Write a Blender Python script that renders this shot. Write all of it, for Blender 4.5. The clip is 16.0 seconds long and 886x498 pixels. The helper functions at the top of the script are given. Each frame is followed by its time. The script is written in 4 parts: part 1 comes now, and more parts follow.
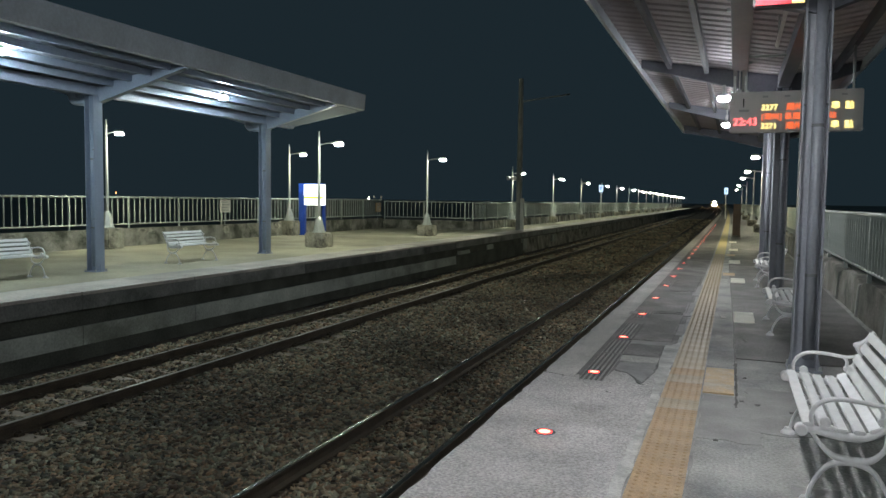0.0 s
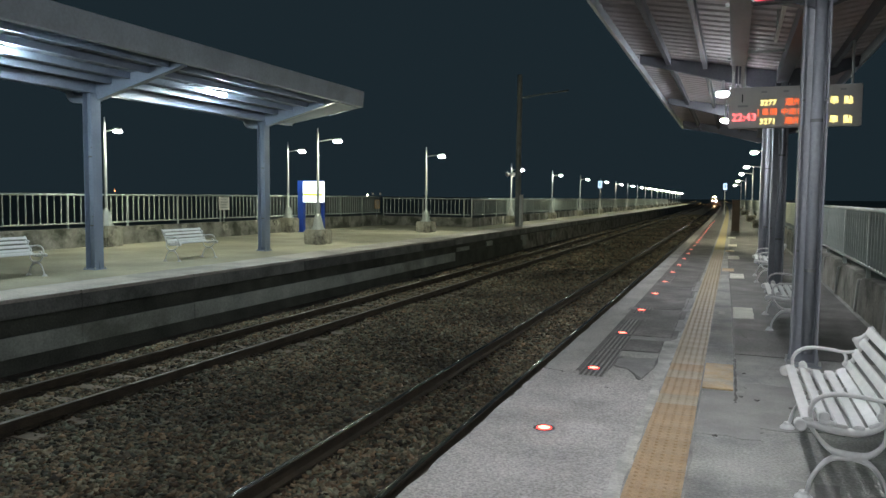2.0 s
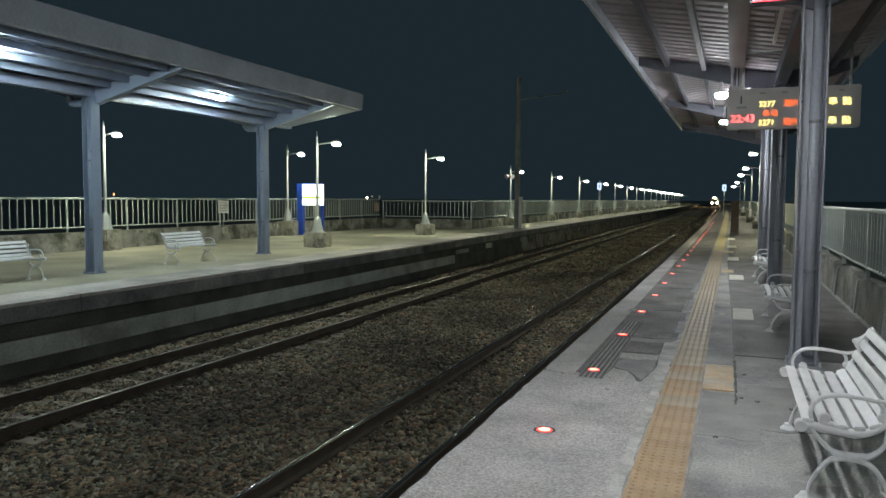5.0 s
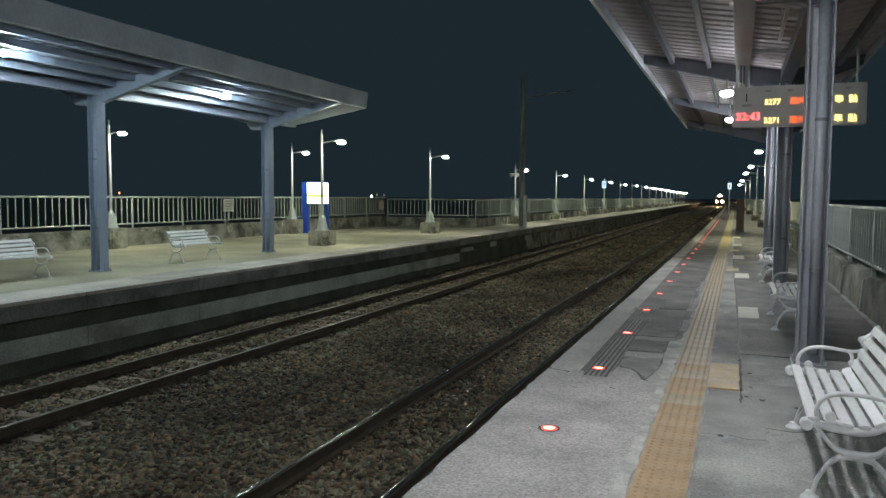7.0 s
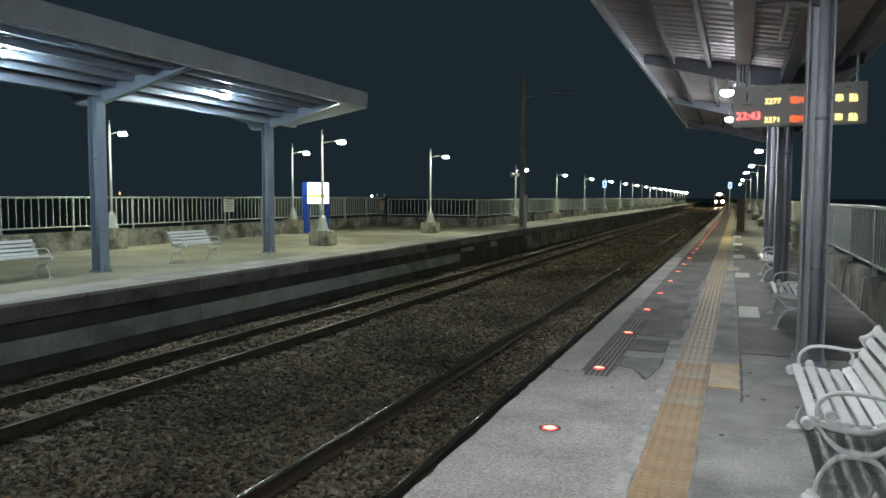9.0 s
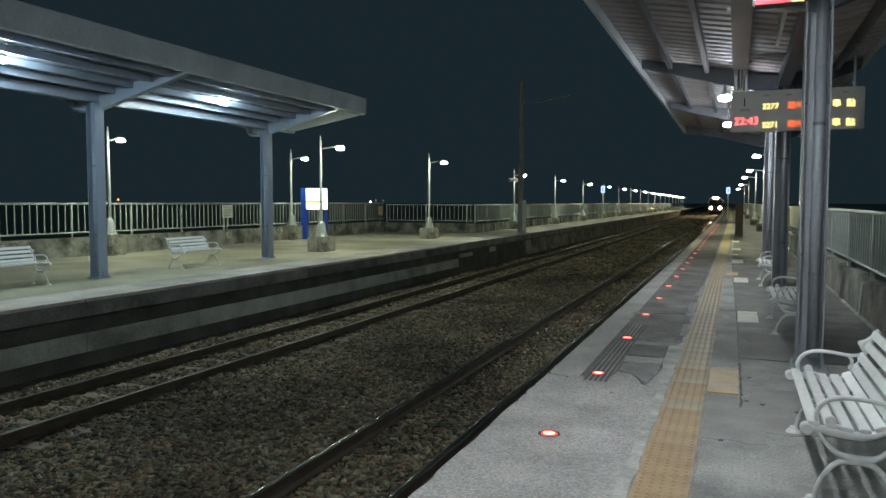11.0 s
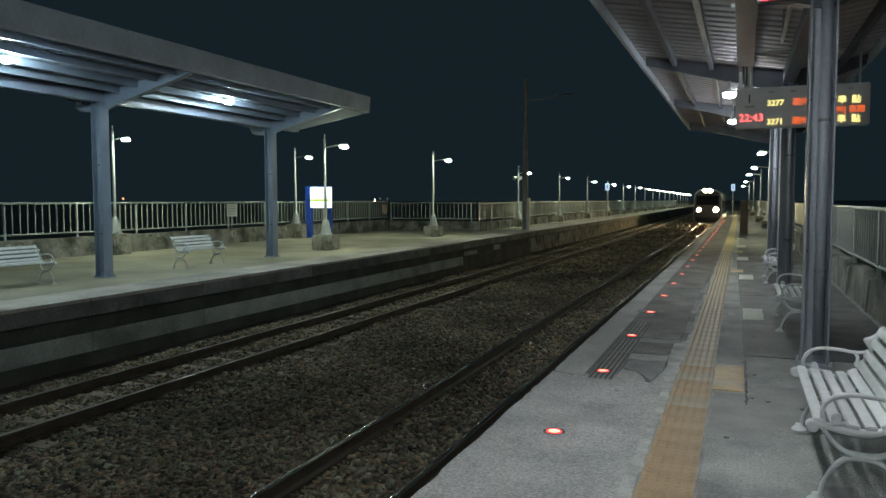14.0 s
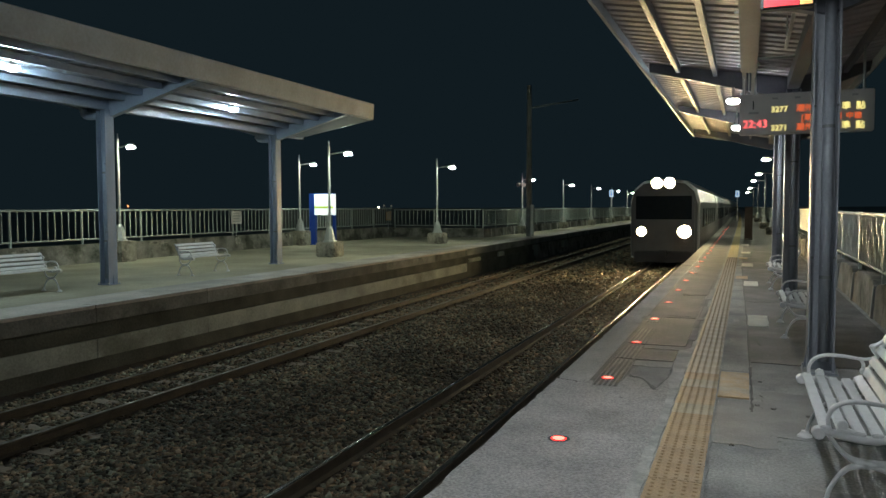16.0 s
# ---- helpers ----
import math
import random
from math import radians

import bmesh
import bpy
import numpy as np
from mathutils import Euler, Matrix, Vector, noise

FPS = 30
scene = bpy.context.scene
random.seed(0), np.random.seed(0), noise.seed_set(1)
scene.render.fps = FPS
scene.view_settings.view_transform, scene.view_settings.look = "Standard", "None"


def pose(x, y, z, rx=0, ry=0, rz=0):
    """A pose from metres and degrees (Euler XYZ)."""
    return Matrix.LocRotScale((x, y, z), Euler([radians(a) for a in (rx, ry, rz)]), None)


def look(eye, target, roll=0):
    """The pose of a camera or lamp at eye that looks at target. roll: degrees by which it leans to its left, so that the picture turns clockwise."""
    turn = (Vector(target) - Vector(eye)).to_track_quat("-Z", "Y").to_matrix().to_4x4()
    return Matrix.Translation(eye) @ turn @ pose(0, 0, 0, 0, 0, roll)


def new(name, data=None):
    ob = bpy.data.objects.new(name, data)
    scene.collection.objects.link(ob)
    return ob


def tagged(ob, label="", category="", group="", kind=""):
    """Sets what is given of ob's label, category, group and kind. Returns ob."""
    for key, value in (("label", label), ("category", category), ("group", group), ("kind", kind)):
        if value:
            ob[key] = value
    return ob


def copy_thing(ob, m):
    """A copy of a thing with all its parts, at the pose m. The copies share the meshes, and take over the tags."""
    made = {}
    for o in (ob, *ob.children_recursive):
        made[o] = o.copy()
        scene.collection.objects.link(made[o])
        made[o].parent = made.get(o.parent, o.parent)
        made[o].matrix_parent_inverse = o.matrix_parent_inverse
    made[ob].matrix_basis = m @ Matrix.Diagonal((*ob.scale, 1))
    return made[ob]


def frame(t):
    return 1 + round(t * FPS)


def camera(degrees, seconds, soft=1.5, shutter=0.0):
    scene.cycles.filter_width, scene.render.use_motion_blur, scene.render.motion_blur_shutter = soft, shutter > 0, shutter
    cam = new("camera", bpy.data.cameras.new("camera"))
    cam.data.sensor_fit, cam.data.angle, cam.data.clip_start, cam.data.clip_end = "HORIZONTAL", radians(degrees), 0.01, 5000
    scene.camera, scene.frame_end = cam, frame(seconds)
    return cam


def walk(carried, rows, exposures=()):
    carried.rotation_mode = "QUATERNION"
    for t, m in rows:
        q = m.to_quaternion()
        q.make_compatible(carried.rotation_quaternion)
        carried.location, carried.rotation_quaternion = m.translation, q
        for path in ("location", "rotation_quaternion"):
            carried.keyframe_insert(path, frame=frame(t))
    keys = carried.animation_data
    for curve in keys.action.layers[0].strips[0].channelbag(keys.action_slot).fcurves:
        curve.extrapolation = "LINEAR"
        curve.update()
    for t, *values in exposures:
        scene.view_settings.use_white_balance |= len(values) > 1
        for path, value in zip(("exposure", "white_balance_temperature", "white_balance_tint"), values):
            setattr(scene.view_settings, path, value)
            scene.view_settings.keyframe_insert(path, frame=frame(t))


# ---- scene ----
EYE = (0.0, 0.0, 1.58)


def aim(yaw, pitch, roll):
    """The hand-held camera's pose: degrees to the left of the track, up, and lean."""
    a, b = radians(yaw), radians(pitch)
    way = Vector((-math.sin(a) * math.cos(b), math.cos(a) * math.cos(b), math.sin(b)))
    return look(EYE, Vector(EYE) + way, roll)


cam = camera(60.66, 16.0)
walk(cam, [(t, aim(*a)) for t, *a in [
    (0, 21.012, -3.725, 0.746),
    (0.5, 21.078, -3.709, 0.633),
    (1, 20.913, -3.802, 0.627),
    (1.5, 20.944, -3.812, 0.555),
    (2, 20.949, -3.982, 0.541),
    (2.5, 20.737, -3.888, 0.449),
    (3, 20.728, -3.840, 0.380),
    (3.5, 20.731, -3.815, 0.312),
    (4, 20.739, -3.712, 0.394),
    (6.5, 21.229, -3.958, 0.151),
    (7, 21.264, -3.929, 0.292),
    (7.5, 21.347, -3.880, 0.401),
    (8, 21.301, -3.942, 0.240),
    (8.5, 21.340, -4.014, 0.288),
    (9, 21.299, -3.937, 0.196),
    (11.5, 21.202, -3.463, 0.088),
    (12, 21.287, -3.463, 0.211),
    (12.5, 21.400, -3.564, 0.091),
    (13, 21.339, -3.632, 0.127),
    (13.5, 21.484, -3.706, -0.021),
    (14, 21.532, -3.665, -0.122),
    (14.5, 21.511, -3.731, -0.113),
    (15, 21.590, -3.628, 0.118),
    (15.5, 21.697, -3.372, -0.184),
    (16, 21.831, -3.148, -0.219),
]], exposures=[(0.0, 0.1, 6500, 10), (4.0, 0.12, 6500, 9), (9.0, 0.1, 6450, 8), (12.0, -0.1, 6300, 2), (14.0, -0.4, 6250, 2), (15.0, -0.55, 6250, 3), (16.0, -0.8, 6250, 4)])

# ---- night sky ----
world = bpy.data.worlds.new("night")
scene.world = world
world.use_nodes = True
world.node_tree.nodes["Background"].inputs[0].default_value = (0.0105, 0.0188, 0.0245, 1)
world.node_tree.nodes["Background"].inputs[1].default_value = 1.0

# lamp strengths: post lamps, cool canopy lamps of the far platform, canopy lamps of the near platform
POST_LAMP, FAR_CANOPY_LAMP, NEAR_CANOPY_LAMP, HEADLIGHT = 720.0, 700.0, 530.0, 1500.0


# ---- materials ----
def material(name, colour, rough=0.7, metal=0.0, vary=0.25, scale=3.0, grain=60.0, bump=0.15, stain=None, stain_at=0.55, island=0.0, piece=0.0, speckle=None):
    """A surface with stains at a large scale, grain at a small one, and relief."""
    m = bpy.data.materials.new(name)
    m.use_nodes = True
    n, l = m.node_tree.nodes, m.node_tree.links
    b = n["Principled BSDF"]
    b.inputs["Roughness"].default_value, b.inputs["Metallic"].default_value = rough, metal
    geo = n.new("ShaderNodeTexCoord")
    big, fine = n.new("ShaderNodeTexNoise"), n.new("ShaderNodeTexNoise")
    for node, s, d in ((big, scale, 5), (fine, grain, 3)):
        node.inputs["Scale"].default_value, node.inputs["Detail"].default_value = s, d
        l.new(geo.outputs["Object"], node.inputs["Vector"])
    ramp = n.new("ShaderNodeMapRange")
    ramp.inputs[1].default_value, ramp.inputs[2].default_value = 0.3, 0.7
    ramp.inputs[3].default_value, ramp.inputs[4].default_value = 1 - vary, 1 + vary
    l.new(big.outputs["Fac"], ramp.inputs[0])
    ramp2 = n.new("ShaderNodeMapRange")
    ramp2.inputs[1].default_value, ramp2.inputs[2].default_value = 0.3, 0.7
    speckle = vary * 0.6 if speckle is None else speckle
    ramp2.inputs[3].default_value, ramp2.inputs[4].default_value = 1 - speckle, 1 + speckle
    l.new(fine.outputs["Fac"], ramp2.inputs[0])
    mul = n.new("ShaderNodeMath")
    mul.operation = "MULTIPLY"
    l.new(ramp.outputs[0], mul.inputs[0]), l.new(ramp2.outputs[0], mul.inputs[1])
    value = mul
    for amount, source in ((island, "geometry"), (piece, "object")):
        if amount:
            rnd = n.new("ShaderNodeNewGeometry") if source == "geometry" else n.new("ShaderNodeObjectInfo")
            r3 = n.new("ShaderNodeMapRange")
            r3.inputs[3].default_value, r3.inputs[4].default_value = 1 - amount, 1 + amount
            l.new(rnd.outputs["Random Per Island" if source == "geometry" else "Random"], r3.inputs[0])
            m2 = n.new("ShaderNodeMath")
            m2.operation = "MULTIPLY"
            l.new(value.outputs[0], m2.inputs[0]), l.new(r3.outputs[0], m2.inputs[1])
            value = m2
    base = n.new("ShaderNodeMix")
    base.data_type = "RGBA"
    base.inputs["A"].default_value = (*colour, 1)
    base.inputs["B"].default_value = (*(stain or colour), 1)
    third = n.new("ShaderNodeTexNoise")
    third.inputs["Scale"].default_value, third.inputs["Detail"].default_value = scale * 0.45, 8
    third.inputs["Roughness"].default_value = 0.65
    l.new(geo.outputs["Object"], third.inputs["Vector"])
    edge = n.new("ShaderNodeMapRange")
    edge.inputs[1].default_value, edge.inputs[2].default_value = stain_at, stain_at + 0.12
    l.new(third.outputs["Fac"], edge.inputs[0]), l.new(edge.outputs[0], base.inputs["Factor"])
    if island and stain:
        hue = n.new("ShaderNodeNewGeometry")
        wheel = n.new("ShaderNodeMath")
        wheel.operation, wheel.inputs[1].default_value = "PINGPONG", 0.083
        span = n.new("ShaderNodeMapRange")
        span.inputs[2].default_value = 0.083
        l.new(hue.outputs["Random Per Island"], wheel.inputs[0]), l.new(wheel.outputs[0], span.inputs[0]), l.new(span.outputs[0], base.inputs["Factor"])
    tint = n.new("ShaderNodeVectorMath")
    tint.operation = "SCALE"
    l.new(base.outputs["Result"], tint.inputs[0]), l.new(value.outputs[0], tint.inputs["Scale"])
    l.new(tint.outputs[0], b.inputs["Base Color"])
    if bump:
        bp = n.new("ShaderNodeBump")
        bp.inputs["Strength"].default_value, bp.inputs["Distance"].default_value = bump, 0.02
        l.new(fine.outputs["Fac"], bp.inputs["Height"]), l.new(bp.outputs[0], b.inputs["Normal"])
    return m


def glow(name, colour, strength):
    m = bpy.data.materials.new(name)
    m.use_nodes = True
    b = m.node_tree.nodes["Principled BSDF"]
    b.inputs["Base Color"].default_value = (*[min(1, c) for c in colour], 1)
    b.inputs["Emission Color"].default_value = (*colour, 1)
    b.inputs["Emission Strength"].default_value = strength
    return m


CONCRETE = material("platform_concrete", (0.35, 0.345, 0.325), 0.82, scale=2.0, grain=55, vary=0.3, bump=0.4, stain=(0.235, 0.24, 0.235), stain_at=0.5, speckle=0.26)
COPING = material("light_concrete", (0.42, 0.41, 0.385), 0.85, scale=1.4, grain=60, vary=0.2, bump=0.4, speckle=0.3, stain=(0.24, 0.235, 0.22), stain_at=0.56)
FAR_TOP = material("far_paving", (0.38, 0.35, 0.25), 0.85, scale=0.5, grain=20, vary=0.25, bump=0.15, stain=(0.27, 0.25, 0.19), stain_at=0.5)
DARK_SLAB = material("old_screed", (0.15, 0.145, 0.14), 0.72, scale=1.7, grain=45, vary=0.36, bump=0.5, speckle=0.34, stain=(0.235, 0.225, 0.21), stain_at=0.55)
OLD_WALL = material("old_concrete_wall", (0.25, 0.24, 0.21), 0.9, scale=2.2, grain=30, vary=0.42, bump=0.4, stain=(0.075, 0.078, 0.06), stain_at=0.49)
BAY = material("stained_bay_concrete", (0.24, 0.23, 0.2), 0.9, scale=2.2, grain=30, vary=0.42, bump=0.4, stain=(0.085, 0.086, 0.07), stain_at=0.49, piece=0.18)
# near-black: grime low on the wall, plus shade painted into the recess
GRIME_SHADE = material("grimy_shaded_concrete", (0.07, 0.075, 0.062), 0.9, scale=1.3, grain=30, vary=0.4, bump=0.3, stain=(0.05, 0.055, 0.045), stain_at=0.52)
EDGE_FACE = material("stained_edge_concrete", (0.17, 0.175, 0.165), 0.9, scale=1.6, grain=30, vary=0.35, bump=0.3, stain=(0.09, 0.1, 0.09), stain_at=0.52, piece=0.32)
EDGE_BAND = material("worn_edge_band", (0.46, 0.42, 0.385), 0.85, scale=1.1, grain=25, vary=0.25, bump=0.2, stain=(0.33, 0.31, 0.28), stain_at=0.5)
PLINTH = material("mottled_plinth", (0.40, 0.38, 0.32), 0.9, scale=5, grain=40, vary=0.3, bump=0.3, stain=(0.12, 0.115, 0.1), stain_at=0.5)
FACE = material("platform_face_concrete", (0.36, 0.385, 0.345), 0.9, scale=1.1, grain=30, vary=0.28, bump=0.25, stain=(0.22, 0.235, 0.2), stain_at=0.52, piece=0.08)
TACTILE = material("yellow_tactile_paving", (0.42, 0.285, 0.155), 0.55, scale=2.5, grain=80, vary=0.3, bump=0.2, stain=(0.3, 0.215, 0.13), stain_at=0.5, piece=0.05)
TACTILE_PALE = material("pale_worn_tactile_paving", (0.41, 0.33, 0.22), 0.55, scale=2.5, grain=80, vary=0.25, bump=0.2, stain=(0.35, 0.29, 0.21), stain_at=0.5, piece=0.06)
# brighter yellow with the glow of the end lamp posts put into it
TACTILE_LIT = material("lamplit_tactile_paving_far", (0.5, 0.4, 0.15), 0.6, scale=2.5, grain=80, vary=0.22, bump=0.2, stain=(0.44, 0.37, 0.2), stain_at=0.5, piece=0.05)
SLAB = material("fresh_concrete", (0.44, 0.42, 0.405), 0.85, scale=1.6, grain=60, vary=0.2, bump=0.55, speckle=0.36, stain=(0.36, 0.342, 0.325), stain_at=0.5)
MORTAR = material("pale_grey_mortar", (0.5, 0.495, 0.47), 0.85, scale=5, grain=60, vary=0.25, bump=0.4, stain=(0.38, 0.38, 0.36), stain_at=0.5)
PATCH2 = material("grey_mortar", (0.29, 0.285, 0.275), 0.85, scale=4, grain=60, vary=0.2, bump=0.4)
PLATE = material("worn_yellow_plate", (0.52, 0.37, 0.2), 0.6, scale=4, grain=50, vary=0.2, bump=0.2, stain=(0.5, 0.42, 0.31), stain_at=0.48)
PATCH = material("pale_patch", (0.74, 0.73, 0.65), 0.8, scale=5, grain=60, vary=0.15)
BALLAST = material("ballast_stone", (0.165, 0.104, 0.06), 0.85, scale=0.5, grain=40, vary=0.55, bump=0.3, island=0.85, stain=(0.135, 0.14, 0.098), speckle=0.3)
BED = material("ballast_bed", (0.07, 0.055, 0.045), 0.95, scale=2, grain=18, vary=0.5, bump=1.0)
SLEEPER = material("concrete_sleeper", (0.25, 0.2, 0.15), 0.85, scale=3, grain=40, vary=0.3)
RUST = material("rusty_rail_web", (0.048, 0.036, 0.022), 0.75, scale=4, grain=60, vary=0.35, bump=0.3)
STEEL = material("polished_rail_head", (0.27, 0.245, 0.2), 0.2, metal=1.0, scale=3, grain=90, vary=0.2, bump=0.05)
DULL_STEEL = material("dull_rail_head", (0.16, 0.14, 0.11), 0.4, metal=0.9, scale=3, grain=90, vary=0.25, bump=0.1)
PAINT = material("blue_grey_paint", (0.27, 0.32, 0.42), 0.4, scale=1.5, grain=25, vary=0.1, bump=0.06, stain=(0.21, 0.25, 0.33))
MATT_PANEL = material("matt_blue_panel", (0.22, 0.26, 0.33), 0.9, scale=1.2, grain=20, vary=0.15, bump=0.05, stain=(0.17, 0.2, 0.26))
SOFFIT = material("canopy_sheet", (0.26, 0.285, 0.33), 0.7, scale=1.2, grain=20, vary=0.1, bump=0.05)
SHEET_NEAR = material("rosy_white_sheet", (0.54, 0.49, 0.5), 0.6, scale=1.2, grain=20, vary=0.12, bump=0.05, stain=(0.44, 0.41, 0.42))
BEAM_NEAR = material("dark_grey_beam_paint", (0.13, 0.135, 0.16), 0.45, scale=1.5, grain=25, vary=0.15, bump=0.06, stain=(0.1, 0.1, 0.12))
DUCT = material("dull_duct_paint", (0.17, 0.165, 0.17), 0.45, scale=1.5, grain=25, vary=0.15, bump=0.06)
PAINT_NEAR = material("grey_paint", (0.315, 0.33, 0.365), 0.38, scale=1.5, grain=25, vary=0.12, bump=0.06, stain=(0.235, 0.245, 0.275))
FASCIA = material("pale_fascia_paint", (0.58, 0.64, 0.71), 0.5, scale=1.2, grain=20, vary=0.14, bump=0.05, stain=(0.47, 0.52, 0.59))
GALV = material("galvanised_steel", (0.5, 0.52, 0.5), 0.4, metal=0.55, scale=4, grain=60, vary=0.12, bump=0.05)
FENCE = material("painted_fence_steel", (0.42, 0.46, 0.42), 0.45, scale=3, grain=40, vary=0.12, bump=0.05)
WHITE = material("white_bench_paint", (0.7, 0.695, 0.69), 0.38, scale=6, grain=50, vary=0.07, bump=0.06)
BLACK = material("black_plastic", (0.02, 0.02, 0.022), 0.5, vary=0.1)
GREYBOX = material("grey_enamel", (0.42, 0.42, 0.4), 0.5, vary=0.08)
BOARD = material("pale_grey_case", (0.66, 0.64, 0.6), 0.5, vary=0.08)
# pale green tone that imitates lamplight on the railing
LIT_RAILING = material("lamplit_railing_tone", (0.7, 0.74, 0.58), 0.5, vary=0.12)
DAMP = material("damp_concrete", (0.255, 0.25, 0.24), 0.6, scale=3, grain=60, vary=0.2, bump=0.2)
BLUE = material("blue_enamel", (0.02, 0.07, 0.42), 0.4, vary=0.08)
SOIL = material("dark_damp_ground", (0.06, 0.066, 0.055), 0.5, scale=0.05, grain=2, vary=0.4)
MASTMAT = material("dark_mast_steel", (0.19, 0.2, 0.195), 0.6, vary=0.2)
BROWN = material("brown_box", (0.09, 0.06, 0.04), 0.6, vary=0.15)
GROOVE = material("iron_drain", (0.08, 0.074, 0.07), 0.6, metal=0.3, vary=0.3)
L_POST = glow("post_lamp_glow", (0.93, 1.0, 0.79), POST_LAMP)
L_POSTNEAR = glow("near_post_lamp_glow", (1.0, 0.97, 0.7), 1.35 * POST_LAMP)
L_FAR = glow("far_canopy_glow", (0.80, 0.97, 1.0), FAR_CANOPY_LAMP)
L_NEAR = glow("near_canopy_glow", (0.92, 0.96, 1.0), NEAR_CANOPY_LAMP)
L_RED = glow("red_led", (1.0, 0.03, 0.025), 4.5)
L_REDDIM = glow("dim_red_led", (0.8, 0.03, 0.04), 0.5)
L_AMBERDIM = glow("dim_amber_led", (1.0, 0.5, 0.15), 0.35)
L_REDHOT = glow("red_led_core", (1.0, 0.36, 0.26), 3.0)
L_AMBER = glow("amber_led", (1.0, 0.82, 0.28), 2.2)
L_ORANGE = glow("orange_led", (1.0, 0.16, 0.03), 1.3)
L_PINK = glow("clock_led", (1.0, 0.12, 0.12), 3.0)
L_BOX = glow("lit_panel", (0.95, 1.0, 0.97), 1.6)
L_BOXGREEN = glow("lit_panel_stripe", (0.55, 0.8, 0.12), 0.8)
L_BOXBLUE = glow("lit_sign_blue", (0.55, 0.75, 1.0), 1.2)
L_HEAD = glow("headlight_glow", (1.0, 0.72, 0.36), HEADLIGHT)
L_TOWN = glow("town_light", (1.0, 0.9, 0.7), 14.0)
L_TOWNSMALL = glow("small_town_light", (1.0, 0.9, 0.7), 0.12)
L_TOWNORANGE = glow("town_orange_light", (1.0, 0.3, 0.1), 5.0)


# ---- building helpers ----
def bend(y):
    """The line swings gently to the left far off."""
    return -max(0.0, y) ** 2 / 28000


class Solid:
    """Collects boxes, tubes and prisms of one mesh."""

    def __init__(self):
        self.v, self.f, self.m = [], [], []

    def add(self, verts, faces, mat=0):
        k = len(self.v)
        self.v += [tuple(p) for p in verts]
        self.f += [tuple(i + k for i in f) for f in faces]
        self.m += [mat] * len(faces)
        return self

    def box(self, x0, x1, y0, y1, z0, z1, mat=0, m=None):
        p = [(x, y, z) for z in (z0, z1) for y in (y0, y1) for x in (x0, x1)]
        if m:
            p = [tuple(m @ Vector(q)) for q in p]
        return self.add(p, [(0, 2, 3, 1), (4, 5, 7, 6), (0, 1, 5, 4), (2, 6, 7, 3), (0, 4, 6, 2), (1, 3, 7, 5)], mat)

    def tube(self, points, r, sides=8, flat=1.0, mat=0, closed_ends=True):
        """A round bar along points; r may be a list. flat squeezes it along y."""
        pts = [Vector(p) for p in points]
        rs = r if isinstance(r, (list, tuple)) else [r] * len(pts)
        verts, faces = [], []
        for i, p in enumerate(pts):
            d = (pts[min(i + 1, len(pts) - 1)] - pts[max(i - 1, 0)]).normalized()
            a = d.cross(Vector((0, 1, 0)))
            if a.length < 0.2:
                a = d.cross(Vector((1, 0, 0)))
            a.normalize()
            b = d.cross(a)
            for s in range(sides):
                w = 2 * math.pi * (s + 0.5) / sides
                q = a * math.cos(w) * rs[i] + b * math.sin(w) * rs[i]
                q.y *= flat
                verts.append(p + q)
        for i in range(len(pts) - 1):
            for s in range(sides):
                t = (s + 1) % sides
                faces.append((i * sides + s, i * sides + t, (i + 1) * sides + t, (i + 1) * sides + s))
        if closed_ends:
            faces.append(tuple(range(sides))[::-1])
            faces.append(tuple((len(pts) - 1) * sides + s for s in range(sides)))
        return self.add(verts, faces, mat)

    def strip(self, profile, ys, mat=0, curve=True):
        """A closed profile of (x, z) carried along the line through the stations ys."""
        n, verts, faces = len(profile), [], []
        for y in ys:
            dx = bend(y) if curve else 0.0
            verts += [(x + dx, y, z) for x, z in profile]
        for i in range(len(ys) - 1):
            for s in range(n):
                t = (s + 1) % n
                faces.append((i * n + s, i * n + t, (i + 1) * n + t, (i + 1) * n + s))
        faces.append(tuple(range(n))[::-1])
        faces.append(tuple((len(ys) - 1) * n + s for s in range(n)))
        return self.add(verts, faces, mat)

    def hood(self, x, z, rings, sides=24, mat=0):
        """A turned shape about an axis along y; rings of (y, radius) from the back, round the front, to the inner floor."""
        verts = [(x + r * math.cos(2 * math.pi * k / sides), y, z + r * math.sin(2 * math.pi * k / sides)) for y, r in rings for k in range(sides)]
        faces = [(i * sides + k, i * sides + (k + 1) % sides, (i + 1) * sides + (k + 1) % sides, (i + 1) * sides + k) for i in range(len(rings) - 1) for k in range(sides)]
        last = (len(rings) - 1) * sides
        return self.add(verts, faces + [tuple(range(sides)), tuple(last + k for k in range(sides))], mat)

    def mesh(self, name, mats, bevel=0.0, smooth=False):
        me = bpy.data.meshes.new(name)
        me.from_pydata(self.v, [], self.f)
        for m in mats if isinstance(mats, (list, tuple)) else [mats]:
            me.materials.append(m)
        me.polygons.foreach_set("material_index", self.m)
        bm = bmesh.new()
        bm.from_mesh(me)
        bmesh.ops.recalc_face_normals(bm, faces=bm.faces)
        if bevel:
            sharp = [e for e in bm.edges if len(e.link_faces) == 2 and e.calc_face_angle(0) > 0.7]
            bmesh.ops.bevel(bm, geom=sharp, offset=bevel, segments=2, affect="EDGES", clamp_overlap=True)
        bm.to_mesh(me)
        bm.free()
        if smooth:
            me.polygons.foreach_set("use_smooth", [True] * len(me.polygons))
        return me


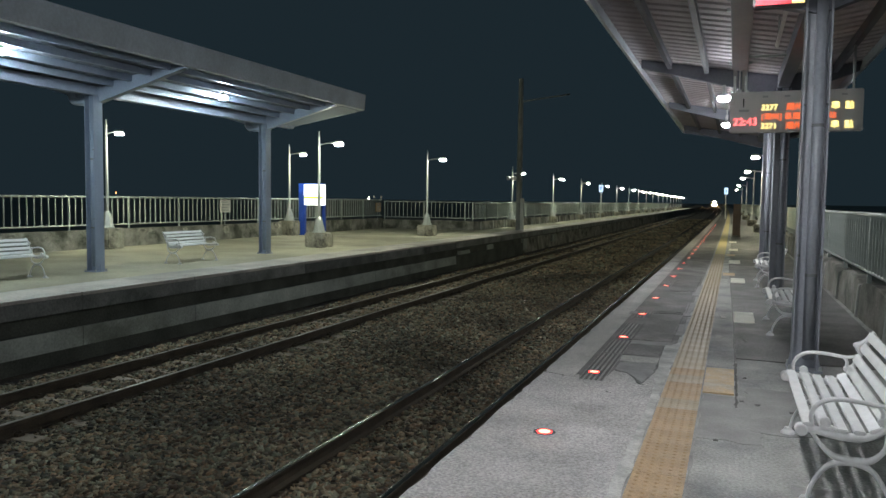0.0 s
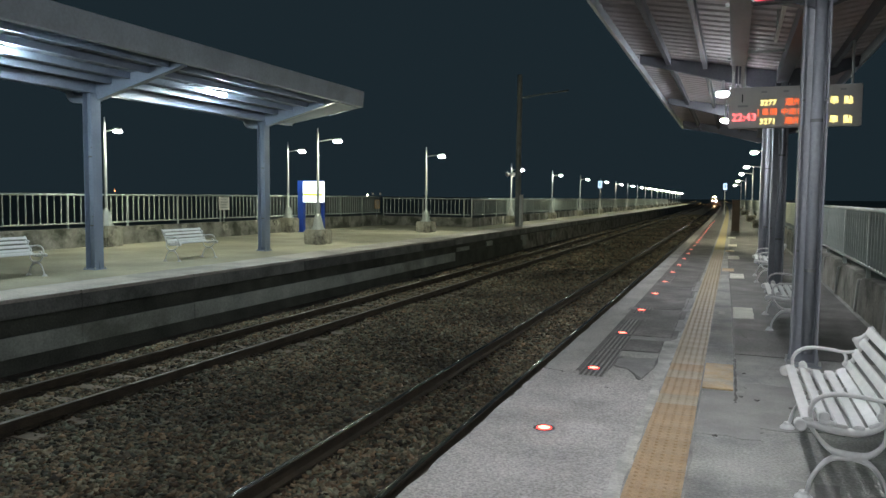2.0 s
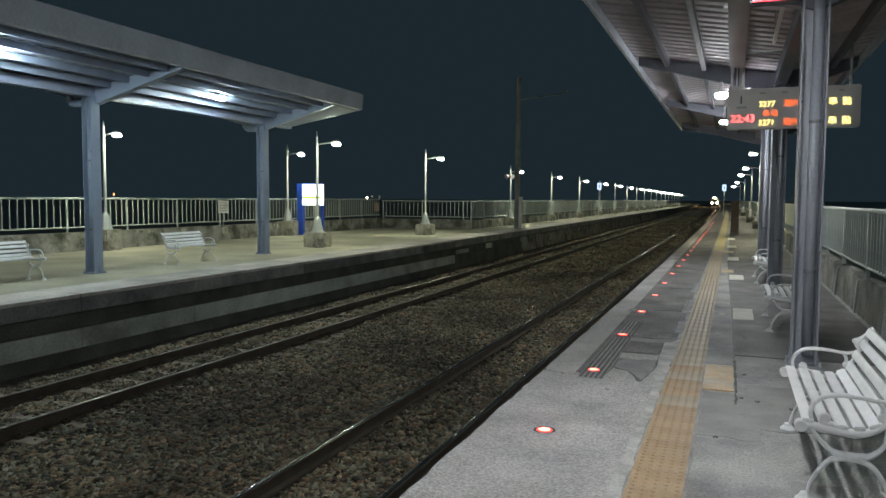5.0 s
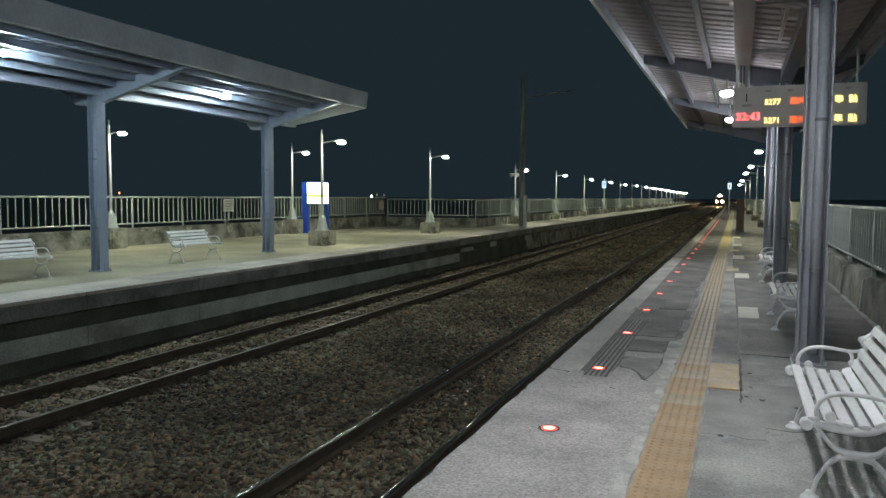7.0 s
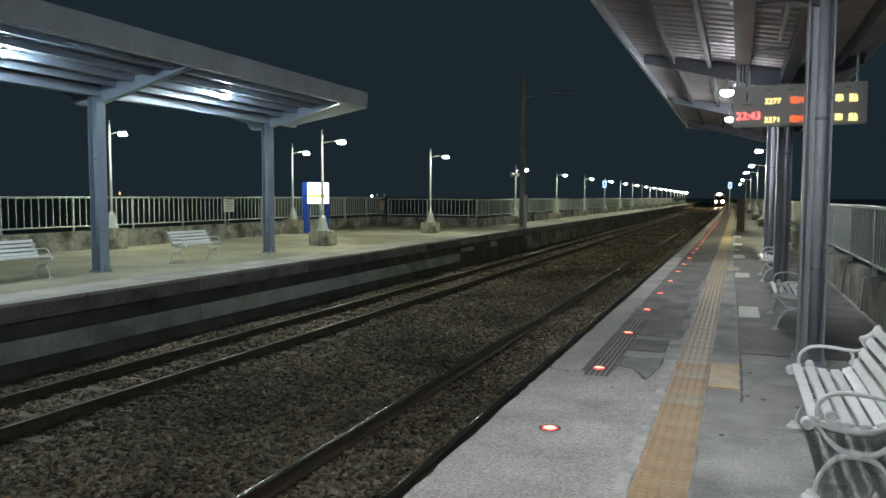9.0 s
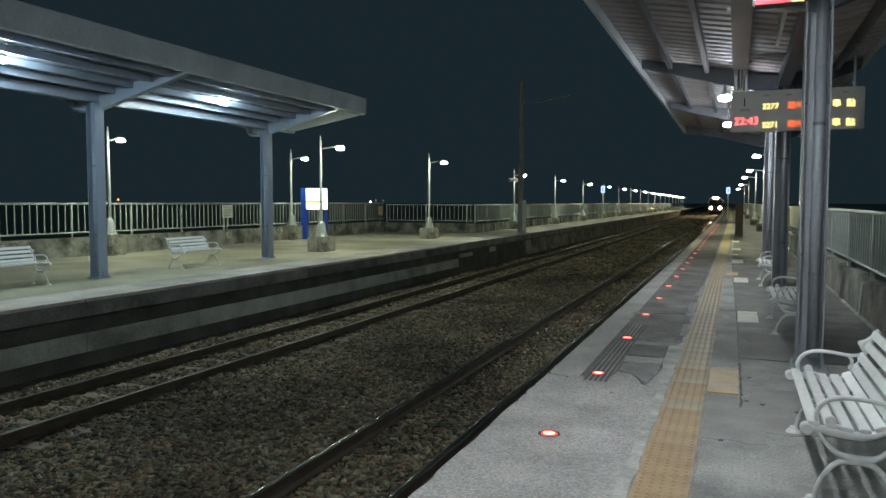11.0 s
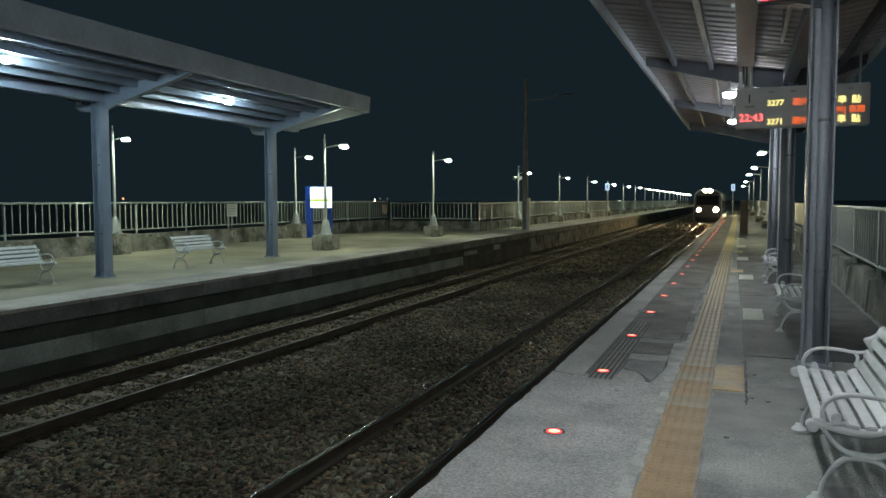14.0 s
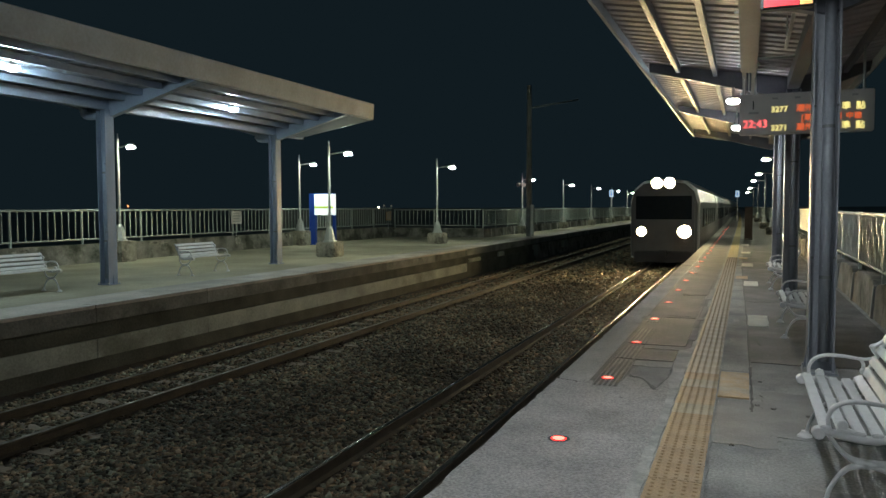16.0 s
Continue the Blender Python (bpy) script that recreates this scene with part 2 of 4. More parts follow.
def smoothed(points, radii, fine=5):
    """The bar's points and radii on a flowing curve through them."""
    p = [Vector(q) for q in points]
    out, rs = [], []
    for i in range(len(p) - 1):
        a, b, c, d = p[max(i - 1, 0)], p[i], p[i + 1], p[min(i + 2, len(p) - 1)]
        for k in range(fine):
            t = k / fine
            out.append(0.5 * (2 * b + (c - a) * t + (2 * a - 5 * b + 4 * c - d) * t * t + (3 * b - a - 3 * c + d) * t ** 3))
            rs.append(radii[i] + (radii[i + 1] - radii[i]) * t)
    return out + [p[-1]], rs + [radii[-1]]


def part(name, solid, mats, parent, label="", at=None, bevel=0.0, smooth=False):
    """Links a solid, or a mesh made before, as one part of a thing."""
    me = solid if isinstance(solid, bpy.types.Mesh) else solid.mesh(name, mats, bevel, smooth)
    ob = new(name, me)
    ob.parent = parent
    if at is not None:
        ob.matrix_basis = at
    return tagged(ob, label)


def thing(name, label, category, at=None, group="", kind=""):
    ob = new(name)
    ob.empty_display_size = 0.1
    if at is not None:
        ob.matrix_basis = at
    return tagged(ob, label, category, group, kind)


def setting(name, solid, mats, label, category, bevel=0.0, kind="structure"):
    return tagged(new(name, solid.mesh(name, mats, bevel)), label, category, kind=kind)


def stations(y0, y1, step=10.0):
    n = max(1, round((y1 - y0) / step))
    return [y0 + (y1 - y0) * i / n for i in range(n + 1)]


def letters(name, text, size, mat, parent, at, label="", extrude=0.002):
    """Lettering as a mesh, lying in its own xy plane."""
    cu = bpy.data.curves.new(name, "FONT")
    cu.body, cu.size, cu.extrude = text, size, extrude
    tmp = new(name, cu)
    bpy.context.view_layer.update()
    me = bpy.data.meshes.new_from_object(tmp.evaluated_get(bpy.context.evaluated_depsgraph_get()))
    bpy.data.objects.remove(tmp)
    bpy.data.curves.remove(cu)
    me.materials.clear()
    me.materials.append(mat)
    return part(name, me, None, parent, label, at)


NEAR_EDGE, FAR_EDGE, NEAR_TRACK, FAR_TRACK, RAIL_TOP, GAUGE = -1.578, -9.86, -3.245, -7.9, -0.92, 0.57
LINE = stations(-8, 40, 8) + stations(60, 460, 20)

# ---- the ground, the platforms, the walls ----
def ground():
    s = Solid().box(-4000, 4000, -4000, 4000, -2.2, -1.9)
    setting("ground", s, SOIL, "dark open ground around the station at night", "ground")
    s = Solid().strip([(FAR_EDGE - 0.3, -1.9), (FAR_EDGE - 0.3, -1.12), (-5.6, -1.09), (NEAR_EDGE + 0.3, -1.12), (NEAR_EDGE + 0.3, -1.9)], LINE)
    setting("trackbed", s, BED, "dark brown ballast bed under both tracks", "track bed")


def platforms():
    s = Solid()
    s.strip([(NEAR_EDGE, 0), (NEAR_EDGE, -0.3), (NEAR_EDGE + 0.15, -0.32), (NEAR_EDGE + 0.15, -1.9), (2.3, -1.9), (2.3, 0)], LINE)
    near = setting("platform_near", s, CONCRETE, "grey concrete platform with worn patched paving", "platform")
    s = Solid()
    ys = stations(-8, 37.2, 9)
    # recess under the lip relies on the dark body colour for its shade
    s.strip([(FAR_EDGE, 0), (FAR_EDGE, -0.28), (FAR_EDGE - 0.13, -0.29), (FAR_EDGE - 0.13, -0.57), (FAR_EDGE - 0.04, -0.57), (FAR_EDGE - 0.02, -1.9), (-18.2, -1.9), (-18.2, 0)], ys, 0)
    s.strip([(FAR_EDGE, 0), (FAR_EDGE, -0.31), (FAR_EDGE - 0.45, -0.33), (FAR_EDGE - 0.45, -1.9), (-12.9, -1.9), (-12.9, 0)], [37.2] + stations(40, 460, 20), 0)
    far = setting("platform_far", s, GRIME_SHADE, "pale concrete platform across the tracks", "platform")
    part("paving", Solid().box(-18.0, FAR_EDGE - 1.05, -8, 37.2, -0.01, 0.005), FAR_TOP, far, "pale yellowish paving")
    part("paving", Solid().strip([(-12.85, -0.01), (-12.85, 0.005), (FAR_EDGE - 1.05, 0.005), (FAR_EDGE - 1.05, -0.01)], [37.2] + stations(40, 460, 20)), FAR_TOP, far, "pale yellowish paving")
    part("edge_band", Solid().strip([(FAR_EDGE - 1.05, -0.01), (FAR_EDGE - 1.05, 0.006), (FAR_EDGE - 0.3, 0.006), (FAR_EDGE - 0.3, -0.01)], LINE), EDGE_BAND, far, "worn pinkish edge band")
    part("edge_band", Solid().strip([(FAR_EDGE - 0.3, -0.01), (FAR_EDGE - 0.3, 0.005), (FAR_EDGE + 0.004, 0.005), (FAR_EDGE + 0.004, -0.02)], [26.0] + stations(40, 460, 20)), EDGE_BAND, far, "worn pinkish edge band")
    rng = random.Random(2)
    y = -2.0
    while y < 26:
        d = rng.uniform(2.6, 4.4)
        part("face_panel", Solid().box(FAR_EDGE - 0.04, FAR_EDGE + 0.01, y, y + d - 0.006, -0.87, -0.555), FACE, far, "pale concrete face panel", bevel=0.008)
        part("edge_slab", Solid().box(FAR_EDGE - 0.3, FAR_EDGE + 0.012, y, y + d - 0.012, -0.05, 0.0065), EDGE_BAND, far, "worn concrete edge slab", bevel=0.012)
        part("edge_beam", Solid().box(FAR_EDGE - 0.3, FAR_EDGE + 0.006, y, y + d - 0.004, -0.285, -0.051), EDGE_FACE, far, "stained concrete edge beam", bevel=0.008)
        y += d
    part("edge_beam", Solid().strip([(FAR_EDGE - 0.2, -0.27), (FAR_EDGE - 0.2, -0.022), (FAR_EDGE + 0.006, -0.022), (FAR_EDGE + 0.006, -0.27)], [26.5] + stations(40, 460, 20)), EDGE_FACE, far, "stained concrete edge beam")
    part("face_wall", Solid().strip([(FAR_EDGE - 0.6, -1.15), (FAR_EDGE - 0.6, -0.3), (FAR_EDGE - 0.2, -0.3), (FAR_EDGE - 0.17, -1.15)], [26.8] + stations(40, 460, 20)), OLD_WALL, far, "dark stained lower wall")
    for y, d, z0, z1 in ((27.6, 1.5, -0.78, -0.42), (31.4, 0.9, -0.98, -0.36), (37.5, 0.7, -0.9, -0.36), (44.0, 1.2, -0.8, -0.4)):
        part("face_patch", Solid().box(FAR_EDGE - 0.25, FAR_EDGE - 0.12, y, y + d, z0, z1), FACE, far, "pale patch of newer concrete", bevel=0.03)
    return near, far


def walls():
    s = Solid().strip([(1.68, 0), (1.70, 0.465), (1.92, 0.47), (1.92, 0)], LINE)
    wall = setting("wall_near", s, OLD_WALL, "low stained concrete parapet behind the benches", "wall", 0.0)
    for k in range(24):
        y = 0.95 + 2.2 * k
        a, b = y + 0.125, y + 2.195
        side = [(a, 0), (b, 0), (b, 0.36), (b - 0.06, 0.45), (b - 0.22, 0.515), (b - 0.6, 0.545), (a + 0.6, 0.545), (a + 0.22, 0.52), (a + 0.06, 0.46), (a, 0.37)]
        n = len(side)
        part("wall_bay", Solid().add([(1.655 + 0.05 * v, u, v) for u, v in side] + [(1.90, u, v) for u, v in side], [tuple(range(n)), tuple(range(n, 2 * n))] + [(i, (i + 1) % n, n + (i + 1) % n, n + i) for i in range(n)]), BAY, wall, "stained concrete bay with rounded shoulders", bevel=0.012)
        part("pilaster", Solid().add([(1.625, y, 0), (1.625, y + 0.12, 0), (1.662, y + 0.1, 0.47), (1.662, y + 0.02, 0.47), (1.72, y, 0), (1.72, y + 0.12, 0), (1.72, y + 0.1, 0.47), (1.72, y + 0.02, 0.47)],
                                     [(0, 1, 2, 3), (4, 7, 6, 5), (0, 4, 5, 1), (1, 5, 6, 2), (2, 6, 7, 3), (3, 7, 4, 0)]), COPING, wall, bevel=0.01)
    s = Solid().strip([(-17.62, 0), (-17.66, 0.56), (-17.9, 0.56), (-17.9, 0)], stations(-8, 37, 9))
    back_wall = setting("wall_far", s, OLD_WALL, "low stained concrete parapet at the back of the far platform", "wall")
    rng = random.Random(12)
    for y0, y1, z0, z1 in ((16.9, 17.7, 0.3, 0.52), (18.9, 19.7, 0.41, 0.53), (23.2, 23.6, 0.2, 0.52), (14.0, 14.6, 0.36, 0.52), (21.0, 21.3, 0.4, 0.53), (26.6, 27.0, 0.3, 0.52)):
        n = 14
        ring = [((y0 + y1) / 2 + (y1 - y0) / 2 * rng.uniform(0.7, 1.1) * math.cos(2 * math.pi * k / n), (z0 + z1) / 2 + (z1 - z0) / 2 * rng.uniform(0.7, 1.1) * math.sin(2 * math.pi * k / n)) for k in range(n)]
        lean = lambda z: -17.62 - 0.0714 * z
        part("render_patch", Solid().add([(lean(z) - 0.01, y, z) for y, z in ring] + [(lean(z) + 0.006, y, z) for y, z in ring], [tuple(range(n)), tuple(range(n, 2 * n))] + [(k, (k + 1) % n, n + (k + 1) % n, n + k) for k in range(n)]), PLINTH, back_wall, "pale chipped render")
    s = Solid().box(-17.9, -12.56, 37.0, 37.24, 0, 0.5)
    setting("wall_cross", s, OLD_WALL, "low concrete parapet across the end of the wide platform", "wall")
    s = Solid().strip([(-12.56, 0), (-12.6, 0.46), (-12.8, 0.46), (-12.8, 0)], [37.24] + stations(40, 460, 20))
    long_wall = setting("wall_far_long", s, OLD_WALL, "low concrete parapet along the narrow far platform", "wall")
    rib = Solid().box(-0.03, 0.03, -0.07, 0.07, 0, 0.43).mesh("pilaster", COPING, 0.01)
    for k in range(40):
        y = 38.4 + 2.2 * k
        part("pilaster", rib, None, long_wall, at=pose(-12.56 + bend(y), y, 0))


def fence(name, a, b, z0, z1, foot, label, step=0.231, post=2.3, deep=0.016):
    """A railing from a to b: top and bottom rails, bars between them, legs down to the parapet."""
    a, b = Vector(a), Vector(b)
    d = (b - a).to_3d()
    length = d.length
    d.normalize()
    turn = math.degrees(math.atan2(d.y, d.x))
    f = thing(name, label, "fence", pose(a.x, a.y, 0, 0, 0, turn), "station fences")
    bar = Solid().box(-0.012, 0.012, -deep, deep, z0, z1).mesh("bar", FENCE)
    leg = Solid().box(-0.028, 0.028, -0.028, 0.028, foot, z1 - 0.005).mesh("post", FENCE, 0.004)
    part("top_rail", Solid().tube([(0, 0, z1), (length, 0, z1)], 0.032, 8), FENCE, f)
    part("bottom_rail", Solid().tube([(0, 0, z0), (length, 0, z0)], 0.026, 8), FENCE, f)
    k = 0
    while k * post < length:
        part("post", leg, None, f, at=pose(min(length, k * post + 0.05), 0, 0))
        k += 1
    k = 1
    while k * step < length - 0.05 and k < 300:
        part("bar", bar, None, f, at=pose(k * step, 0, 0))
        k += 1
    return f


def fences():
    fence("fence", (1.80, -2.57), (1.80, 36), 0.645, 1.447, 0.46, "grey steel railing on the low wall behind the benches", 0.231, 2.43, 0.028)
    for y in (36.4, 76.4, 116.4):
        fence("fence", (1.80 + bend(y), y), (1.80 + bend(y + 39.6), y + 39.6), 0.645, 1.447, 0.46, "grey steel railing along the far end of the near platform", 0.5, 3)
    fence("fence", (-17.76, 2.52), (-17.76, 36.9), 0.695, 1.528, 0.55, "pale steel railing on the parapet of the far platform")
    fence("fence", (-17.7, 37.1), (-12.75, 37.1), 0.63, 1.46, 0.49, "pale steel railing across the platform end")
    for y in (37.4, 67.4, 97.4, 137.4):
        g = 29.6 if y < 90 else 39.6
        fence("fence", (-12.7 + bend(y), y), (-12.7 + bend(y + g), y + g), 0.6, 1.45, 0.45, "pale steel railing along the narrow far platform", 0.231 if y < 60 else 0.4, 2.2)


def tracks():
    rail_profile = [(-0.035, 0), (-0.036, -0.03), (-0.009, -0.045), (-0.009, -0.12), (-0.062, -0.135), (-0.062, -0.15),
                    (0.062, -0.15), (0.062, -0.135), (0.009, -0.12), (0.009, -0.045), (0.036, -0.03), (0.035, 0)]
    head = [(0.0, 0.004), (-0.012, 0.0034), (-0.022, 0.0022), (-0.031, -0.0006), (-0.035, -0.006), (0.035, -0.006), (0.031, -0.0006), (0.022, 0.0022), (0.012, 0.0034)]
    tie = Solid().box(-1.0, 1.0, -0.12, 0.12, -0.16, 0.0).mesh("sleeper", SLEEPER, 0.02)
    clip = Solid().box(-0.03, 0.03, -0.045, 0.045, 0, 0.035).tube([(-0.02, -0.04, 0.045), (0.02, 0, 0.05), (-0.02, 0.04, 0.045)], 0.012, 6).mesh("rail_clip", RUST)
    for cx, label in ((NEAR_TRACK, "rusty railway track with polished rail heads beside the near platform"), (FAR_TRACK, "dark rusty railway track beside the far platform")):
        t = thing("railway_track", label, "railway track", group="railway tracks")
        for side in (-1, 1):
            r = Solid()
            r.strip([(cx + side * GAUGE + x, RAIL_TOP + z) for x, z in rail_profile], LINE, 0)
            r.strip([(cx + side * GAUGE + x, RAIL_TOP + z) for x, z in head], LINE, 1)
            part("rail", r, [RUST, STEEL if cx == NEAR_TRACK else DULL_STEEL], t)
        for k in range(-14, 150):
            y = 1.0 + 0.62 * k
            s = part("sleeper", tie, None, t, at=pose(cx + bend(y), y, RAIL_TOP - (0.19 if cx == NEAR_TRACK else 0.15)))
            if k < 45:
                for x in (-GAUGE - 0.09, -GAUGE + 0.09, GAUGE - 0.09, GAUGE + 0.09):
                    part("rail_clip", clip, None, s, at=pose(x, 0, 0))


def stones(name, count, x0, x1, y0, y1, size, seed):
    """Loose broken stones lying on the bed, clear of the rail heads."""
    rng = np.random.default_rng(seed)
    ico = np.array([(x, y, z) for z in (-0.7, 0.7) for y in (-1, 1) for x in (-1, 1)]) * 0.8
    tri = np.array([(0, 2, 3), (0, 3, 1), (4, 5, 7), (4, 7, 6), (0, 1, 5), (0, 5, 4), (2, 6, 7), (2, 7, 3), (0, 4, 6), (0, 6, 2), (1, 3, 7), (1, 7, 5)])
    x, y = rng.uniform(x0, x1, count), y0 + (y1 - y0) * rng.uniform(0, 1, count) ** 1.5
    keep = np.ones(count, bool)
    for cx in (NEAR_TRACK, FAR_TRACK):
        for side in (-1, 1):
            keep &= abs(x - cx - side * GAUGE) > 0.085
        bare = 0.2 if cx == NEAR_TRACK else 0.72
        on_tie = (abs(x - cx) < 1.0) & (abs((y - 1.0 + 0.31) % 0.62 - 0.31) < 0.10)
        keep &= ~(on_tie & (rng.uniform(0, 1, count) < bare))
    x, y = x[keep], y[keep]
    n = len(x)
    s = size * rng.uniform(0.5, 1.5, n)
    v = ico[None] * (s[:, None, None] * rng.uniform(0.6, 1.3, (n, 1, 3)) * np.array([1.3, 0.95, 0.62])) * rng.uniform(0.35, 1.4, (n, 8, 3))
    a = rng.uniform(0, 6.28, n)
    c, q = np.cos(a)[:, None], np.sin(a)[:, None]
    tip = rng.uniform(-0.7, 0.7, n)
    e, h = np.cos(tip)[:, None], np.sin(tip)[:, None]
    v = np.stack([v[..., 0] * e - v[..., 2] * h, v[..., 1], v[..., 0] * h + v[..., 2] * e], -1)
    v = np.stack([v[..., 0] * c - v[..., 1] * q, v[..., 0] * q + v[..., 1] * c, v[..., 2]], -1)
    hump = 0.03 * np.sin(x * 1.7 + 1) * np.sin(y * 0.9) + 0.05 * np.exp(-((x + 5.6) / 0.9) ** 2)
    z = -1.09 + hump + rng.uniform(-0.012, 0.03, n)
    v += np.stack([x, y, z], -1)[:, None]
    me = bpy.data.meshes.new(name)
    f = (tri[None] + 8 * np.arange(n)[:, None, None]).reshape(-1, 3)
    me.vertices.add(n * 8), me.loops.add(len(f) * 3), me.polygons.add(len(f))
    me.vertices.foreach_set("co", v.reshape(-1)), me.loops.foreach_set("vertex_index", f.reshape(-1))
    me.polygons.foreach_set("loop_start", np.arange(len(f)) * 3)
    me.update(calc_edges=True)
    me.materials.append(BALLAST)
    tagged(new(name, me), "brown and grey broken ballast stones between the rails", "ballast", kind="stuff")


# ---- canopies ----
def column(name, label, x, y, top, w, paint):
    """H-section column with a round downpipe in its hollow, on a base plate with gussets."""
    c = thing(name, label, "column", pose(x, y, 0), "canopy columns")
    s = Solid()
    s.box(-w, -w + 0.017, -w, w, 0.02, top).box(w - 0.017, w, -w, w, 0.02, top).box(-w + 0.017, w - 0.017, -0.007, 0.007, 0.02, top)
    part("shaft", s, paint, c, bevel=0.003)
    part("downpipe", Solid().tube([(0.025, -0.062, 0.12), (0.025, -0.062, top)], 0.05, 14), paint, c, smooth=True)
    for z in (0.9, 2.3):
        part("pipe_clip", Solid().tube([(0.025, -0.062, z), (0.025, -0.062, z + 0.03)], 0.054, 14), MASTMAT, c)
        for sx in (-1, 1):
            part("bolt", Solid().tube([(sx * (w - 0.02), -w - 0.012, z + 0.2), (sx * (w - 0.02), -w, z + 0.2)], 0.014, 6), MASTMAT, c)
    if top > 3.55:
        part("drain_elbow", Solid().tube(*smoothed([(-0.58, 0, top + 0.1), (-0.56, 0, top - 0.02), (-0.46, 0, top - 0.1), (-w + 0.01, 0, top - 0.12)], [0.07, 0.075, 0.075, 0.07]), 12), paint, c, smooth=True)
    part("base_plate", Solid().box(-w - 0.035, w + 0.035, -w - 0.035, w + 0.035, 0, 0.022), paint, c)
    for sx in (-1, 1):
        a, b = sx * (w + 0.001), sx * (w + 0.03)
        g = Solid().add([(a, -0.008, 0.022), (b, -0.008, 0.022), (a, -0.008, 0.2), (a, 0.008, 0.022), (b, 0.008, 0.022), (a, 0.008, 0.2)],
                        [(0, 1, 2), (3, 5, 4), (0, 3, 4, 1), (1, 4, 5, 2), (0, 2, 5, 3)])
        part("gusset", g, paint, c)
        for sy in (-1, 1):
            part("bolt", Solid().tube([(sx * (w + 0.018), sy * (w + 0.018), 0.02), (sx * (w + 0.018), sy * (w + 0.018), 0.06)], 0.014, 6), GALV, c)
    return c


def canopy(name, label, x, side, edge, back, z_col, z_edge, y0, y1, cols, lamps, lamp_x, glow_mat, step_purlin, drop, sheet_mat, beam, rim):
    """Butterfly roof on one row of columns: arms, purlins along it, ribbed sheets, fascia. side: +1 where the track lies at larger x."""
    c = thing(name, label, "canopy")
    slope = (z_edge - z_col) / abs(edge - x)
    at_z = lambda px: z_col + slope * abs(px - x)
    n = int((y1 - y0) / 0.30)
    for a, b in ((edge, x), (x, back)):
        prof = []
        for k in range(n):
            y = y0 + 0.30 * k
            prof += [(y, 0.0), (y + 0.17, 0.0), (y + 0.20, 0.024), (y + 0.27, 0.024)]
        prof.append((y1, 0.0))
        v = [(px, y, at_z(px) + 0.16 + h) for px in (a, b) for y, h in prof] + [(px, y, at_z(px) + 0.165 + h) for px in (a, b) for y, h in prof]
        m = len(prof)
        sheet = Solid().add(v, [(i, i + 1, m + i + 1, m + i) for i in range(m - 1)] + [(2 * m + i, 3 * m + i, 3 * m + i + 1, 2 * m + i + 1) for i in range(m - 1)]
                            + [(i, 2 * m + i, 2 * m + i + 1, i + 1) for i in range(m - 1)] + [(m + i, m + i + 1, 3 * m + i + 1, 3 * m + i) for i in range(m - 1)]
                            + [(0, m, 3 * m, 2 * m), (m - 1, 3 * m - 1, 4 * m - 1, 2 * m - 1)])
        part("roof_sheet", sheet, sheet_mat, c, "ribbed steel roof sheets")
    for px in (edge, back):
        s = 1 if px > x else -1
        z = at_z(px)
        part("fascia", Solid().strip([(px - s * 0.05, z - 0.02), (px + s * 0.01, z), (px + s * 0.05, z + rim - 0.02), (px + s * 0.02, z + rim), (px - s * 0.04, z + 0.05), (px - s * 0.05, z + 0.04)], [y0, y1], curve=False), FASCIA, c)
    for y in (y0, y1):
        e = Solid()
        for a, b in ((edge, x), (x, back)):
            d = 0.03 if y == y1 else -0.03
            e.add([(a, y, at_z(a)), (b, y, at_z(b)), (b, y, at_z(b) + 0.3), (a, y, at_z(a) + 0.3), (a, y + d, at_z(a)), (b, y + d, at_z(b)), (b, y + d, at_z(b) + 0.3), (a, y + d, at_z(a) + 0.3)],
                  [(0, 1, 2, 3), (7, 6, 5, 4), (0, 4, 5, 1), (3, 2, 6, 7), (0, 3, 7, 4), (1, 5, 6, 2)])
        part("end_trim", e, PAINT, c)
    d = edge - x
    for k, px in enumerate([x + d * f for f in step_purlin] + [back + (x - back) * 0.35]):
        z = at_z(px)
        part("purlin", Solid().box(px - 0.035, px + 0.035, y0, y1, z + 0.03, z + 0.155), beam, c)
    part("girder", Solid().box(x - 0.09, x + 0.09, y0, y1, z_col - 0.05, z_col + 0.14), beam, c)
    for y in cols:
        for a, b in ((edge - (0.12 if edge > x else -0.12), x), (x, back)):
            s = Solid()
            za, zb = at_z(a), at_z(b)
            ta, tb = (0.0, -0.22) if b == x else (-0.22, 0.0)
            s.add([(a, y - 0.07, za + ta), (b, y - 0.07, zb + tb), (b, y - 0.07, zb + 0.14), (a, y - 0.07, za + 0.14), (a, y + 0.07, za + ta), (b, y + 0.07, zb + tb), (b, y + 0.07, zb + 0.14), (a, y + 0.07, za + 0.14)],
                  [(0, 1, 2, 3), (7, 6, 5, 4), (0, 4, 5, 1), (3, 2, 6, 7), (0, 3, 7, 4), (1, 5, 6, 2)])
            part("arm", s, beam, c)
    for y in lamps:
        z = at_z(lamp_x) - drop
        l = thing("canopy_light", "lit white lamp fixed under the canopy", "lamp", pose(lamp_x, y, z), "canopy lights")
        part("bracket", Solid().tube([(0, 0, drop + 0.14), (0, 0, -0.1)], 0.016), GALV, l)
        part("socket", Solid().tube([(0, 0, 0.02), (0, 0, -0.115), (0, 0, -0.135)], [0.028, 0.03, 0.05], 12), WHITE, l, "white lamp socket")
        part("reflector", Solid().tube([(0, 0, -0.128), (0, 0, -0.14), (0, 0, -0.162), (0, 0, -0.179)], [0.04, 0.075, 0.104, 0.111], 18), GREYBOX, l, "grey reflector cap")
